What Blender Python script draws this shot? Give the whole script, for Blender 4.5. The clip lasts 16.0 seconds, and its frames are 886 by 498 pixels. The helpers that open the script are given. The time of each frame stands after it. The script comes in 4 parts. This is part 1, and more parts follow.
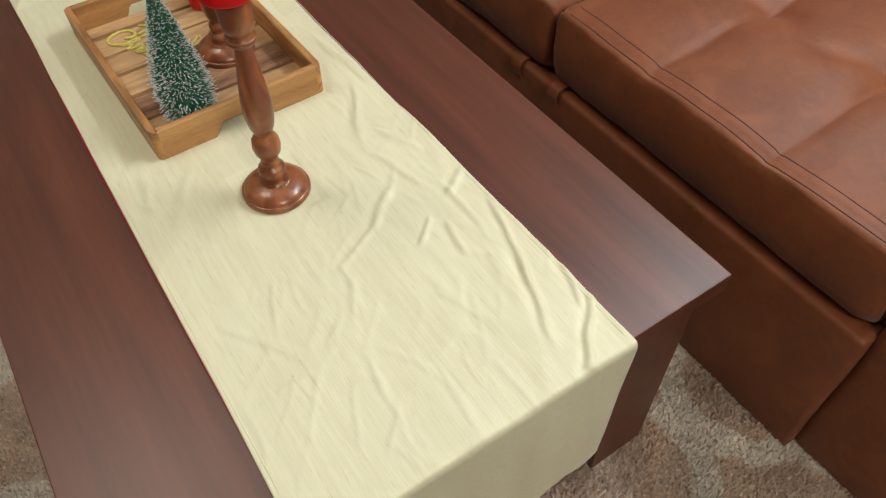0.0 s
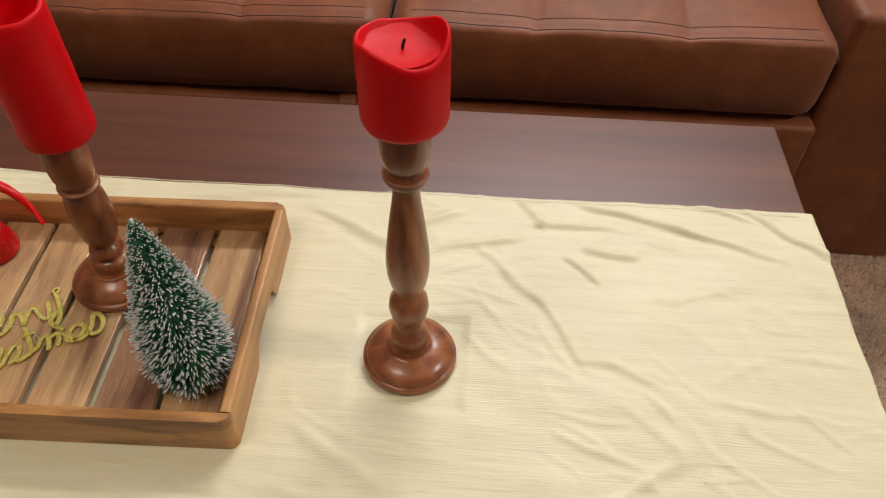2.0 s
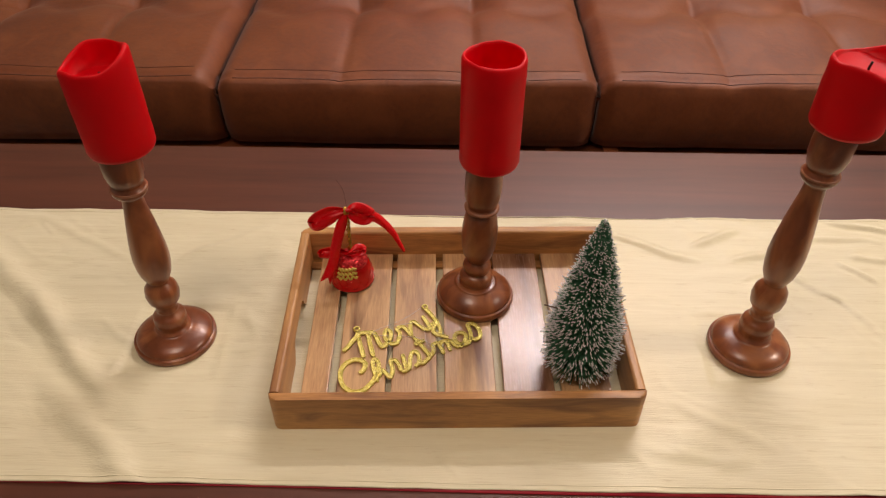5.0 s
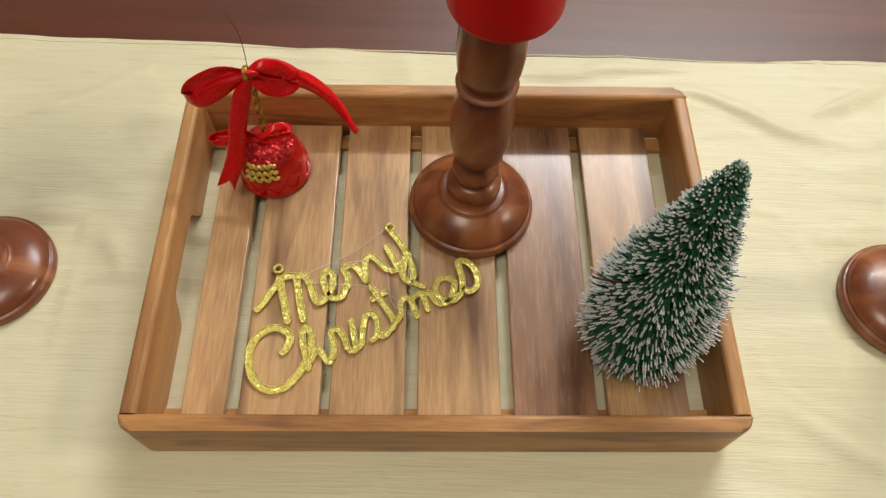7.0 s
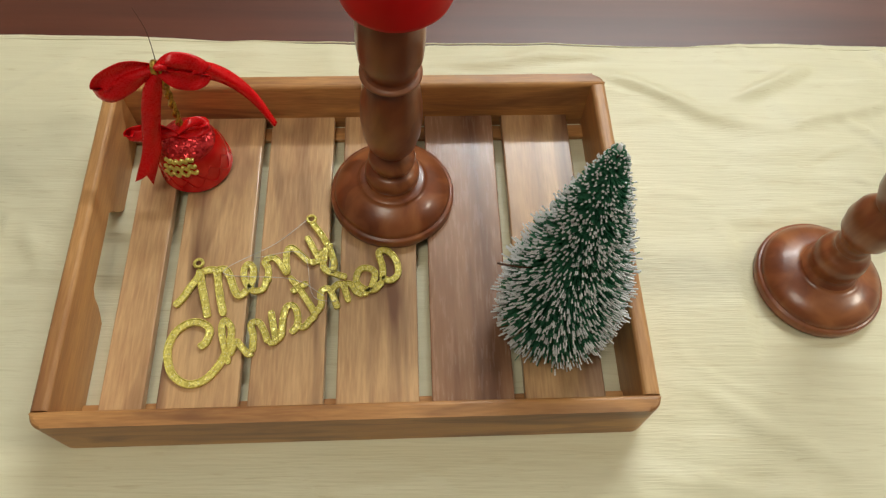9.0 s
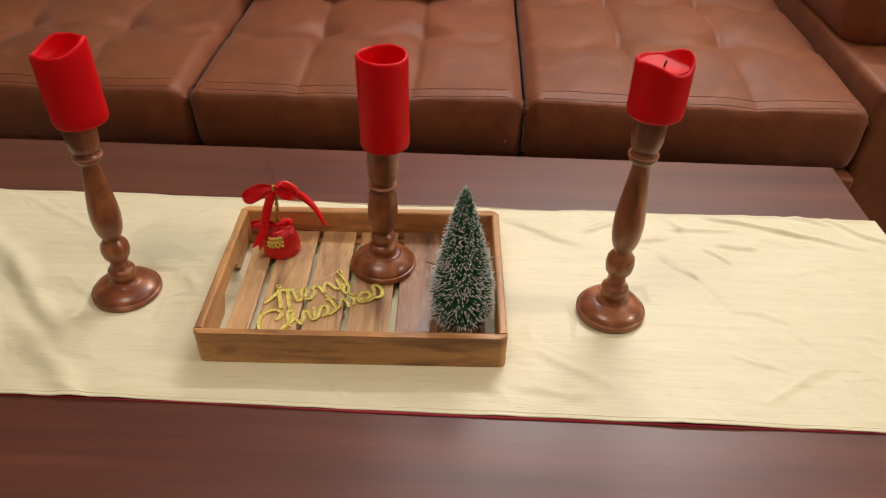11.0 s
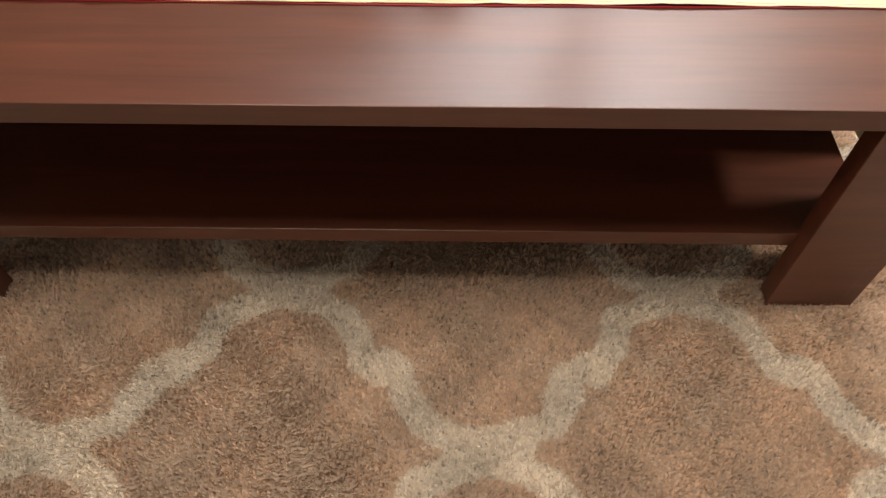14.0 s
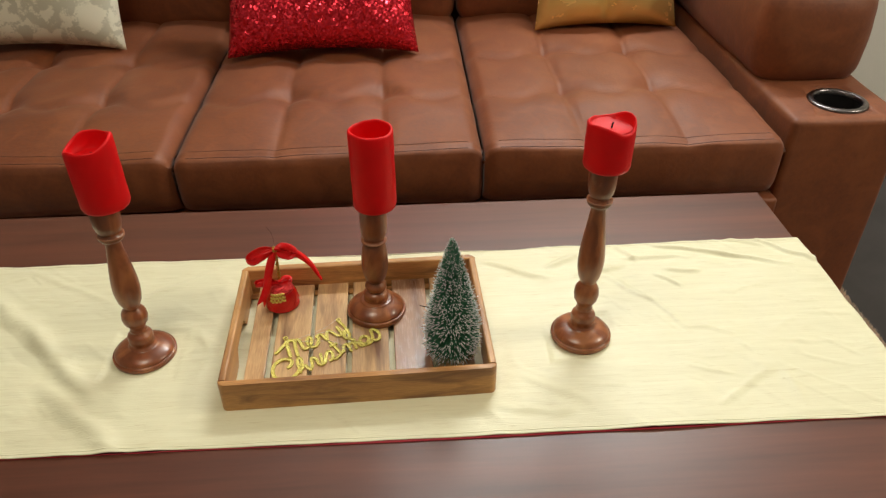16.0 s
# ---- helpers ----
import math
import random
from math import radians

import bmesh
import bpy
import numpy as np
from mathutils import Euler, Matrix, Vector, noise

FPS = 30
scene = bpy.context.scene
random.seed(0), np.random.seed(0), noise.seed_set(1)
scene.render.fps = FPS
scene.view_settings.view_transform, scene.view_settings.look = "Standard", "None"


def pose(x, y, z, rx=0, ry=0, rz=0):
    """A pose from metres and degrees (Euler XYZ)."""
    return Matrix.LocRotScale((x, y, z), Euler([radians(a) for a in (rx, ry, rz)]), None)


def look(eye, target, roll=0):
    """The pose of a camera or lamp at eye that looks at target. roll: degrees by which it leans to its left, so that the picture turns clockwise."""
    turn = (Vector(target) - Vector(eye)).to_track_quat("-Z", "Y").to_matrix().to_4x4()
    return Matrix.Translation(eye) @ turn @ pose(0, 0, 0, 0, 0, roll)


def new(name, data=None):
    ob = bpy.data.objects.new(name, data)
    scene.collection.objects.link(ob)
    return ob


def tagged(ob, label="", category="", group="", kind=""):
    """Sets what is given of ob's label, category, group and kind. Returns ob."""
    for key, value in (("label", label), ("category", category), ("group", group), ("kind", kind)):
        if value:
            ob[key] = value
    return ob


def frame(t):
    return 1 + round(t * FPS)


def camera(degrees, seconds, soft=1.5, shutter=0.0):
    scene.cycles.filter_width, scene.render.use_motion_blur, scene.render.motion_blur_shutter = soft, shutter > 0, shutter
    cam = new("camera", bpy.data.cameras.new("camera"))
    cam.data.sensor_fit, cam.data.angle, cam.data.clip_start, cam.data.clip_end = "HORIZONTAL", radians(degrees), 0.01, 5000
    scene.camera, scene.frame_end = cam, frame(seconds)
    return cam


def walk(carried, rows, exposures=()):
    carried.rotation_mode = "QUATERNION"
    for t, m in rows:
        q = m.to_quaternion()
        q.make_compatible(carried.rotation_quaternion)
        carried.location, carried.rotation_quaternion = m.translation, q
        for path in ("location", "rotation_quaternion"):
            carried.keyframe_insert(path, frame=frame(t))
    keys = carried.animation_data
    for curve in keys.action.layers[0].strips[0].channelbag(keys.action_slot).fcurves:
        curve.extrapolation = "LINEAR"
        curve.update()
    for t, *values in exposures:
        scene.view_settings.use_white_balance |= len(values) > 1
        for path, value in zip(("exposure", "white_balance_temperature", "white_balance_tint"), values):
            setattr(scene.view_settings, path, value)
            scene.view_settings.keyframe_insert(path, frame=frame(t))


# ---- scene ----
cam = camera(62.1, 16.0, soft=1.3)
PATH = [
    (0, (0.912, -0.295, 1.171), (-0.150, 0.399, -0.373), -0.9),
    (0.5, (0.707, -0.377, 1.166), (-0.026, 0.586, -0.426), -2.0),
    (1, (0.538, -0.376, 1.12), (0.038, 0.764, -0.446), -2.8),
    (1.5, (0.406, -0.422, 1.094), (0.097, 0.769, -0.483), -1.1),
    (2, (0.262, -0.504, 1.069), (0.175, 0.825, -0.424), 0.7),
    (2.5, (0.229, -0.528, 1.064), (0.175, 0.868, -0.368), -0.2),
    (3, (0.167, -0.577, 1.065), (0.171, 0.826, -0.36), 0.0),
    (3.5, (0.061, -0.627, 1.068), (0.132, 0.768, -0.363), 0.8),
    (4, (0.001, -0.649, 1.078), (0.055, 0.789, -0.31), 0.9),
    (4.5, (-0.062, -0.659, 1.096), (-0.013, 0.812, -0.257), 1.1),
    (5, (-0.139, -0.666, 1.099), (-0.161, 0.829, -0.229), 0.3),
    (7.5, (-0.1195, -0.2655, 0.8985), (-0.099, 0.5815, -0.9125), 3.2),
    (8, (-0.0845, -0.248, 0.8875), (-0.024, 0.5685, -0.937), 5.0),
    (8.5, (-0.0765, -0.2565, 0.895), (-0.023, 0.571, -0.9245), 4.5),
    (9, (-0.085, -0.336, 0.938), (-0.0365, 0.6105, -0.8225), 2.95),
    (11.5, (0.012, -0.938, 1.169), (-0.056, 0.67, -0.018), 0.9),
    (12, (0.009, -0.996, 1.192), (-0.042, 0.604, -0.006), 0.1),
    (12.5, (0.004, -1.015, 1.174), (-0.022, 0.531, -0.094), 0.2),
    (13, (0.01, -1.044, 1.137), (-0.053, 0.403, -0.242), -0.8),
    (13.5, (0.008, -1.046, 1.085), (-0.043, 0.219, -0.463), -1.3),
    (14, (-0.009, -1.074, 1.031), (-0.011, 0.079, -0.604), 0.5),
    (14.5, (0.005, -1.04, 1.067), (-0.019, 0.159, -0.533), -0.8),
    (15, (-0.017, -1.005, 1.142), (-0.028, 0.39, -0.292), -0.1),
    (15.5, (-0.029, -0.999, 1.187), (-0.001, 0.572, -0.051), 0.5),
    (16, (-0.052, -0.935, 1.222), (0.035, 0.69, 0.06), -0.4),
]
walk(cam, [(t, look(eye, target, roll)) for t, eye, target, roll in PATH],
     [(0.0, 0.0, 6300, 8), (0.8, -0.06, 6300, 8), (1.5, -0.08, 6550, 13), (2.5, -0.14, 7000, 19), (4.0, -0.15, 7350, 26), (5.2, -0.12, 7600, 29), (7.3, -0.01, 6650, 9), (9.2, -0.15, 6550, 7),
      (11.3, 0.05, 7150, 21), (12.0, 0.06, 6900, 16), (12.5, 0.13, 6700, 12), (13.2, 0.43, 7000, 16), (13.8, 0.72, 7150, 17), (14.5, 0.90, 6900, 15), (15.0, 0.50, 6650, 11), (15.6, 0.30, 6850, 10), (16.0, 0.22, 6800, 7)])

# ---- light ----
world = bpy.data.worlds.new("room_world")
world.use_nodes = True
world.node_tree.nodes["Background"].inputs[0].default_value = (1.0, 0.93, 0.82, 1)
world.node_tree.nodes["Background"].inputs[1].default_value = 0.3
scene.world = world


def area_lamp(name, m, sx, sy, power, color):
    data = bpy.data.lights.new(name, "AREA")
    data.shape, data.size, data.size_y, data.energy, data.color = "RECTANGLE", sx, sy, power, color
    ob = new(name, data)
    ob.matrix_world = m
    return ob


# a tube lamp on the wall over the sofa, and a ceiling panel farther into the room
area_lamp("tube_light", look((0.52, 1.50, 2.32), (0.35, -0.3, 0.45)), 1.50, 0.07, 37, (0.92, 0.97, 1.0))
area_lamp("ceiling_light", look((2.7, -0.2, 2.66), (1.0, -0.2, 0.0)), 0.5, 0.35, 50, (1.0, 0.94, 0.81))
area_lamp("tube_light_upper_side", look((0.52, 1.49, 2.375), (0.52, 1.33, 2.72)), 1.50, 0.06, 9, (0.92, 0.97, 1.0))
# added fill lamp overhead in front, unseen, to brighten rug and tray
area_lamp("ceiling_light_front", look((-0.5, -0.7, 2.66), (-0.5, -0.75, 0.0)), 0.6, 0.6, 14.0, (1.0, 0.94, 0.81))


# ---- materials ----
def mat(name, col, col2=None, rough=0.5, metal=0.0, scale=(1, 1, 1), big=3.0, fine=60.0, bump=0.1, bump_dist=0.001, spread=0.12,
        coat=0.0, sheen=0.0, sss=0.0, per_object=False, contrast=(0.35, 0.65), detail=4.0, rough_var=0.08, spec=0.5, fine_mix=0.25, blotch=None, blotch_scale=12.0, blotch_range=(0.52, 0.72), blotch_axes=None):
    """A principled material with broad and fine variation of colour, of gloss and of relief."""
    m = bpy.data.materials.new(name)
    m.use_nodes = True
    nt = m.node_tree
    n, l = nt.nodes, nt.links
    b = n["Principled BSDF"]
    tc = n.new("ShaderNodeTexCoord")
    mp = n.new("ShaderNodeMapping")
    mp.inputs["Scale"].default_value = scale
    l.new(tc.outputs["Object"], mp.inputs[0])
    if per_object:
        oi = n.new("ShaderNodeObjectInfo")
        mu = n.new("ShaderNodeMath")
        mu.operation = "MULTIPLY"
        mu.inputs[1].default_value = 37.0
        l.new(oi.outputs["Random"], mu.inputs[0])
        l.new(mu.outputs[0], mp.inputs["Location"])
    n1, n2 = n.new("ShaderNodeTexNoise"), n.new("ShaderNodeTexNoise")
    n1.inputs["Scale"].default_value, n1.inputs["Detail"].default_value, n1.inputs["Distortion"].default_value = big, detail, 0.6
    n2.inputs["Scale"].default_value, n2.inputs["Detail"].default_value = fine, 3.0
    l.new(mp.outputs[0], n1.inputs["Vector"])
    l.new(mp.outputs[0], n2.inputs["Vector"])
    ramp = n.new("ShaderNodeValToRGB")
    ramp.color_ramp.elements[0].position, ramp.color_ramp.elements[1].position = contrast
    c2 = col2 or tuple(max(0.0, c * (1 - spread)) for c in col)
    ramp.color_ramp.elements[0].color, ramp.color_ramp.elements[1].color = (*c2, 1), (*col, 1)
    mixf = n.new("ShaderNodeMix")
    mixf.inputs["Factor"].default_value = fine_mix
    l.new(n1.outputs[0], mixf.inputs["A"])
    l.new(n2.outputs[0], mixf.inputs["B"])
    l.new(mixf.outputs["Result"], ramp.inputs[0])
    colour = ramp.outputs[0]
    if blotch:
        n3, r3, mx = n.new("ShaderNodeTexNoise"), n.new("ShaderNodeMapRange"), n.new("ShaderNodeMix")
        n3.inputs["Scale"].default_value, n3.inputs["Detail"].default_value, n3.inputs["Distortion"].default_value = blotch_scale, 3.0, 0.8
        r3.inputs["From Min"].default_value, r3.inputs["From Max"].default_value = blotch_range
        mp2 = n.new("ShaderNodeMapping")
        mp2.inputs["Scale"].default_value = blotch_axes or tuple(c / max(scale) * 3 if max(scale) > 5 else 1 for c in scale) if max(scale) > 5 else (1, 1, 1)
        l.new(tc.outputs["Object"], mp2.inputs[0])
        if per_object:
            l.new(mu.outputs[0], mp2.inputs["Location"])
        l.new(mp2.outputs[0], n3.inputs["Vector"])
        l.new(n3.outputs[0], r3.inputs["Value"])
        mx.data_type = "RGBA"
        l.new(r3.outputs[0], mx.inputs["Factor"])
        l.new(colour, mx.inputs["A"])
        mx.inputs["B"].default_value = (*blotch, 1)
        colour = mx.outputs["Result"]
    l.new(colour, b.inputs["Base Color"])
    rr = n.new("ShaderNodeMapRange")
    rr.inputs["To Min"].default_value, rr.inputs["To Max"].default_value = max(0.02, rough - rough_var), min(1.0, rough + rough_var)
    l.new(n2.outputs[0], rr.inputs["Value"])
    l.new(rr.outputs[0], b.inputs["Roughness"])
    bp = n.new("ShaderNodeBump")
    bp.inputs["Strength"].default_value, bp.inputs["Distance"].default_value = bump, bump_dist
    l.new(n2.outputs[0], bp.inputs["Height"])
    l.new(bp.outputs[0], b.inputs["Normal"])
    b.inputs["Metallic"].default_value = metal
    b.inputs["Specular IOR Level"].default_value = spec
    b.inputs["Coat Weight"].default_value = coat
    b.inputs["Coat Roughness"].default_value = 0.18
    b.inputs["Sheen Weight"].default_value = sheen
    b.inputs["Sheen Roughness"].default_value = 0.4
    if sss:
        b.inputs["Subsurface Weight"].default_value = sss
        b.inputs["Subsurface Radius"].default_value = (0.012, 0.003, 0.002)
        b.inputs["Subsurface Scale"].default_value = 0.6
    return m


def glints(m, scale, low, high, tilt):
    """Small facets at chance angles, for sequins and glitter."""
    nt = m.node_tree
    n, l = nt.nodes, nt.links
    b = n["Principled BSDF"]
    tc, v = n.new("ShaderNodeTexCoord"), n.new("ShaderNodeTexVoronoi")
    v.inputs["Scale"].default_value = scale
    l.new(tc.outputs["Object"], v.inputs["Vector"])
    sub, sc, add, nm = (n.new("ShaderNodeVectorMath") for _ in range(4))
    sub.operation, sc.operation, add.operation, nm.operation = "SUBTRACT", "SCALE", "ADD", "NORMALIZE"
    sub.inputs[1].default_value = (0.5, 0.5, 0.5)
    sc.inputs["Scale"].default_value = tilt
    geo = n.new("ShaderNodeNewGeometry")
    l.new(v.outputs["Color"], sub.inputs[0])
    l.new(sub.outputs[0], sc.inputs[0])
    l.new(sc.outputs[0], add.inputs[0])
    l.new(geo.outputs["Normal"], add.inputs[1])
    l.new(add.outputs[0], nm.inputs[0])
    l.new(nm.outputs[0], b.inputs["Normal"])
    ramp = n.new("ShaderNodeValToRGB")
    ramp.color_ramp.elements[0].color, ramp.color_ramp.elements[1].color = (*low, 1), (*high, 1)
    l.new(v.outputs["Color"], ramp.inputs[0])
    l.new(ramp.outputs[0], b.inputs["Base Color"])
    return m


M_TABLE = mat("walnut_laminate", (0.155, 0.045, 0.023), (0.070, 0.019, 0.010), rough=0.40, scale=(1.0, 16, 16), big=1.6, fine=9, bump=0.04, bump_dist=0.0003, rough_var=0.02, spec=0.7, contrast=(0.3, 0.72), detail=5)
M_TRAY = mat("acacia_wood", (0.63, 0.325, 0.112), (0.33, 0.130, 0.042), rough=0.42, scale=(4, 45, 45), big=0.9, fine=16, bump=0.14, bump_dist=0.0005, contrast=(0.25, 0.63), detail=9, fine_mix=0.42, blotch=(0.17, 0.065, 0.028), blotch_scale=1.0, blotch_range=(0.48, 0.74), blotch_axes=(9, 55, 55))
M_TRAY_Y = mat("acacia_wood_end", (0.60, 0.325, 0.120), (0.30, 0.120, 0.038), rough=0.42, scale=(45, 4, 45), big=0.9, fine=16, bump=0.14, bump_dist=0.0005, contrast=(0.25, 0.65), detail=5, fine_mix=0.4, blotch=(0.22, 0.085, 0.034), blotch_scale=9, blotch_range=(0.56, 0.80))
M_SLAT_DARK = mat("dark_acacia_slat", (0.44, 0.248, 0.142), (0.22, 0.104, 0.057), rough=0.26, scale=(26, 2.4, 26), big=0.8, fine=20, bump=0.08, bump_dist=0.0004, contrast=(0.3, 0.7), per_object=True, detail=5, coat=0.3, fine_mix=0.4, blotch=(0.10, 0.036, 0.020), blotch_scale=8)
M_SLAT = mat("acacia_slat", (0.68, 0.435, 0.218), (0.35, 0.168, 0.076), rough=0.33, scale=(30, 2.6, 30), big=0.8, fine=20, bump=0.10, bump_dist=0.0004, contrast=(0.24, 0.62), per_object=True, detail=9, coat=0.25, fine_mix=0.42, blotch=(0.20, 0.095, 0.050), blotch_scale=1.0, blotch_range=(0.46, 0.72), blotch_axes=(34, 5, 34))
M_STICK = mat("turned_sheesham", (0.27, 0.074, 0.024), (0.130, 0.033, 0.011), rough=0.33, scale=(14, 14, 4), big=2.2, fine=10, bump=0.08, bump_dist=0.0004, coat=0.3, per_object=True, contrast=(0.3, 0.7), detail=6, blotch=(0.39, 0.140, 0.050), blotch_scale=1.0, blotch_range=(0.48, 0.72), blotch_axes=(34, 34, 12))
M_PALE = mat("pale_worn_wood", (0.36, 0.14, 0.065), (0.24, 0.085, 0.036), rough=0.4, big=60, fine=300)
M_CANDLE = mat("red_wax", (0.70, 0.0, 0.004), (0.60, 0.0, 0.003), rough=0.5, big=14, fine=60, bump=0.12, bump_dist=0.001, sss=0.12, spec=0.22)
M_WICK = mat("burnt_wick", (0.02, 0.012, 0.01), rough=0.9, big=200, fine=900)
M_RUNNER = mat("cream_silk", (0.80, 0.76, 0.54), (0.71, 0.66, 0.44), rough=0.44, scale=(6, 130, 130), big=1.2, fine=5, bump=0.45, bump_dist=0.0009, sheen=0.2, contrast=(0.28, 0.72), detail=5, blotch=(0.63, 0.56, 0.34), blotch_scale=1.0, blotch_range=(0.61, 0.80), blotch_axes=(22, 330, 330))
M_RED_TRIM = mat("red_lining", (0.45, 0.012, 0.03), rough=0.5, big=60, fine=400)
M_LEATHER = mat("brown_suede_leather", (0.236, 0.064, 0.0165), (0.142, 0.035, 0.0095), rough=0.58, big=6.0, fine=110, bump=0.45, bump_dist=0.0011, contrast=(0.30, 0.70), detail=8, sheen=0.10, fine_mix=0.42, blotch=(0.248, 0.072, 0.021), blotch_scale=14, blotch_range=(0.48, 0.80))
M_STITCH = mat("dark_brown_thread", (0.075, 0.020, 0.009), rough=0.7, big=100, fine=500)
M_WALL = mat("painted_plaster", (0.80, 0.76, 0.68), (0.76, 0.72, 0.64), rough=0.85, big=2, fine=90, bump=0.15, bump_dist=0.002)
M_CEIL = mat("white_ceiling_paint", (0.84, 0.82, 0.78), (0.80, 0.78, 0.74), rough=0.9, big=2, fine=70)
M_FLOOR = mat("dark_floor_tile", (0.040, 0.034, 0.036), (0.022, 0.019, 0.021), rough=0.35, big=7, fine=50)
M_CHROME = mat("dark_steel", (0.22, 0.20, 0.20), rough=0.3, metal=1.0, big=30, fine=200, bump=0.05)
M_CUP = mat("black_plastic", (0.012, 0.010, 0.010), rough=0.4, big=30, fine=200)
M_GOLD = glints(mat("gold_glitter", (0.9, 0.62, 0.08), rough=0.34, metal=0.35, rough_var=0.12), 900, (0.58, 0.49, 0.08), (0.95, 0.85, 0.26), 0.45)
M_DOT = mat("pale_glitter", (0.95, 0.90, 0.62), (0.85, 0.78, 0.45), rough=0.3, metal=0.2, big=300, fine=900)
M_CORD = mat("gold_cord", (0.75, 0.50, 0.10), (0.30, 0.18, 0.03), rough=0.35, metal=0.9, big=500, fine=1500)
M_NEEDLE = mat("green_bristle", (0.075, 0.310, 0.170), (0.042, 0.190, 0.100), rough=0.55, big=90, fine=600)
M_SNOW = mat("white_flock", (0.93, 0.94, 0.94), (0.86, 0.88, 0.89), rough=0.85, big=120, fine=900)


def see_through(m, share):
    """Thin fibres that let part of the light through."""
    nt = m.node_tree
    b = nt.nodes["Principled BSDF"]
    thin, both = nt.nodes.new("ShaderNodeBsdfTranslucent"), nt.nodes.new("ShaderNodeMixShader")
    both.inputs[0].default_value = share
    nt.links.new(b.inputs["Base Color"].links[0].from_socket, thin.inputs["Color"])
    nt.links.new(b.outputs[0], both.inputs[1])
    nt.links.new(thin.outputs[0], both.inputs[2])
    nt.links.new(both.outputs[0], nt.nodes["Material Output"].inputs["Surface"])


see_through(M_SNOW, 0.2)
see_through(M_NEEDLE, 0.3)
M_TWIG = mat("brown_twist_wire", (0.10, 0.045, 0.025), rough=0.7, big=80, fine=400)
M_POT = mat("dark_red_wood_foot", (0.13, 0.035, 0.020), (0.07, 0.02, 0.012), rough=0.5, big=60, fine=300)
M_BELL = mat("red_foil_bell", (0.76, 0.006, 0.008), (0.66, 0.004, 0.006), rough=0.18, metal=0.25, big=60, fine=200, bump=0.1, coat=0.4)
M_BELL_GLIT = glints(mat("red_glitter", (0.6, 0.01, 0.015), rough=0.3, metal=0.6), 700, (0.40, 0.004, 0.01), (0.9, 0.06, 0.06), 0.7)
M_RIBBON = mat("red_satin_ribbon", (0.78, 0.004, 0.008), (0.68, 0.003, 0.006), rough=0.28, scale=(20, 20, 20), big=4, fine=60, bump=0.15, bump_dist=0.0005, spec=0.4)
M_SEQUIN = glints(mat("red_sequins", (0.6, 0.01, 0.03), rough=0.22, metal=0.7), 190, (0.42, 0.004, 0.012), (0.95, 0.04, 0.07), 0.85)
M_SATIN = mat("gold_satin", (0.82, 0.56, 0.20), (0.76, 0.49, 0.15), rough=0.25, metal=0.45, big=9, fine=26, bump=0.35, bump_dist=0.006)
M_BROCADE = mat("cream_brocade", (0.72, 0.68, 0.54), (0.50, 0.47, 0.36), rough=0.5, big=26, fine=200, contrast=(0.47, 0.53), detail=1.0, bump=0.2)
M_THREAD = mat("clear_thread", (0.75, 0.72, 0.68), rough=0.4, big=50, fine=100)
M_HOUSING = mat("white_lamp_housing", (0.82, 0.82, 0.80), rough=0.5, big=20, fine=90)


# ---- builders ----
def mesh_ob(name, verts, faces, material, parent=None, label="", smooth=True):
    me = bpy.data.meshes.new(name)
    me.from_pydata([tuple(v) for v in verts], [], [tuple(f) for f in faces])
    me.materials.append(material)
    if smooth:
        me.polygons.foreach_set("use_smooth", [True] * len(me.polygons))
    me.update()
    ob = new(name, me)
    if parent:
        ob.parent = parent
    if label:
        tagged(ob, label)
    return ob


def part(name, bm, material, parent=None, label="", smooth=False):
    me = bpy.data.meshes.new(name)
    bmesh.ops.recalc_face_normals(bm, faces=bm.faces)
    bm.to_mesh(me)
    bm.free()
    me.materials.append(material)
    if smooth:
        me.polygons.foreach_set("use_smooth", [True] * len(me.polygons))
    ob = new(name, me)
    if parent:
        ob.parent = parent
    if label:
        tagged(ob, label)
    return ob


def box(x0, x1, y0, y1, z0, z1, bevel=0.002, seg=2):
    bm = bmesh.new()
    bmesh.ops.create_cube(bm, size=1, matrix=Matrix.LocRotScale(((x0 + x1) / 2, (y0 + y1) / 2, (z0 + z1) / 2), None, (x1 - x0, y1 - y0, z1 - z0)))
    if bevel:
        bmesh.ops.bevel(bm, geom=bm.edges[:], offset=bevel, segments=seg, profile=0.5, affect="EDGES")
    return bm


def grid_faces(nu, nv, close_u=False):
    return [(i * nv + j, ((i + 1) % nu) * nv + j, ((i + 1) % nu) * nv + j + 1, i * nv + j + 1)
            for i in range(nu if close_u else nu - 1) for j in range(nv - 1)]


def lathe(profile, steps=56):
    """Vertices and faces of a turned form; the profile is (radius, height)."""
    verts, n = [], len(profile)
    for i in range(steps):
        a = 2 * math.pi * i / steps
        verts += [(r * math.cos(a), r * math.sin(a), z) for r, z in profile]
    return verts, grid_faces(steps, n, True)


def smooth_line(points, per=8):
    """A Catmull-Rom line through the points."""
    p = [Vector(q) for q in points]
    p = [2 * p[0] - p[1]] + p + [2 * p[-1] - p[-2]]
    out = []
    for i in range(1, len(p) - 2):
        for k in range(per):
            t = k / per
            out.append(0.5 * (2 * p[i] + (p[i + 1] - p[i - 1]) * t + (2 * p[i - 1] - 5 * p[i] + 4 * p[i + 1] - p[i + 2]) * t * t
                              + (3 * p[i] - p[i - 1] - 3 * p[i + 1] + p[i + 2]) * t ** 3))
    return out + [p[-2]]


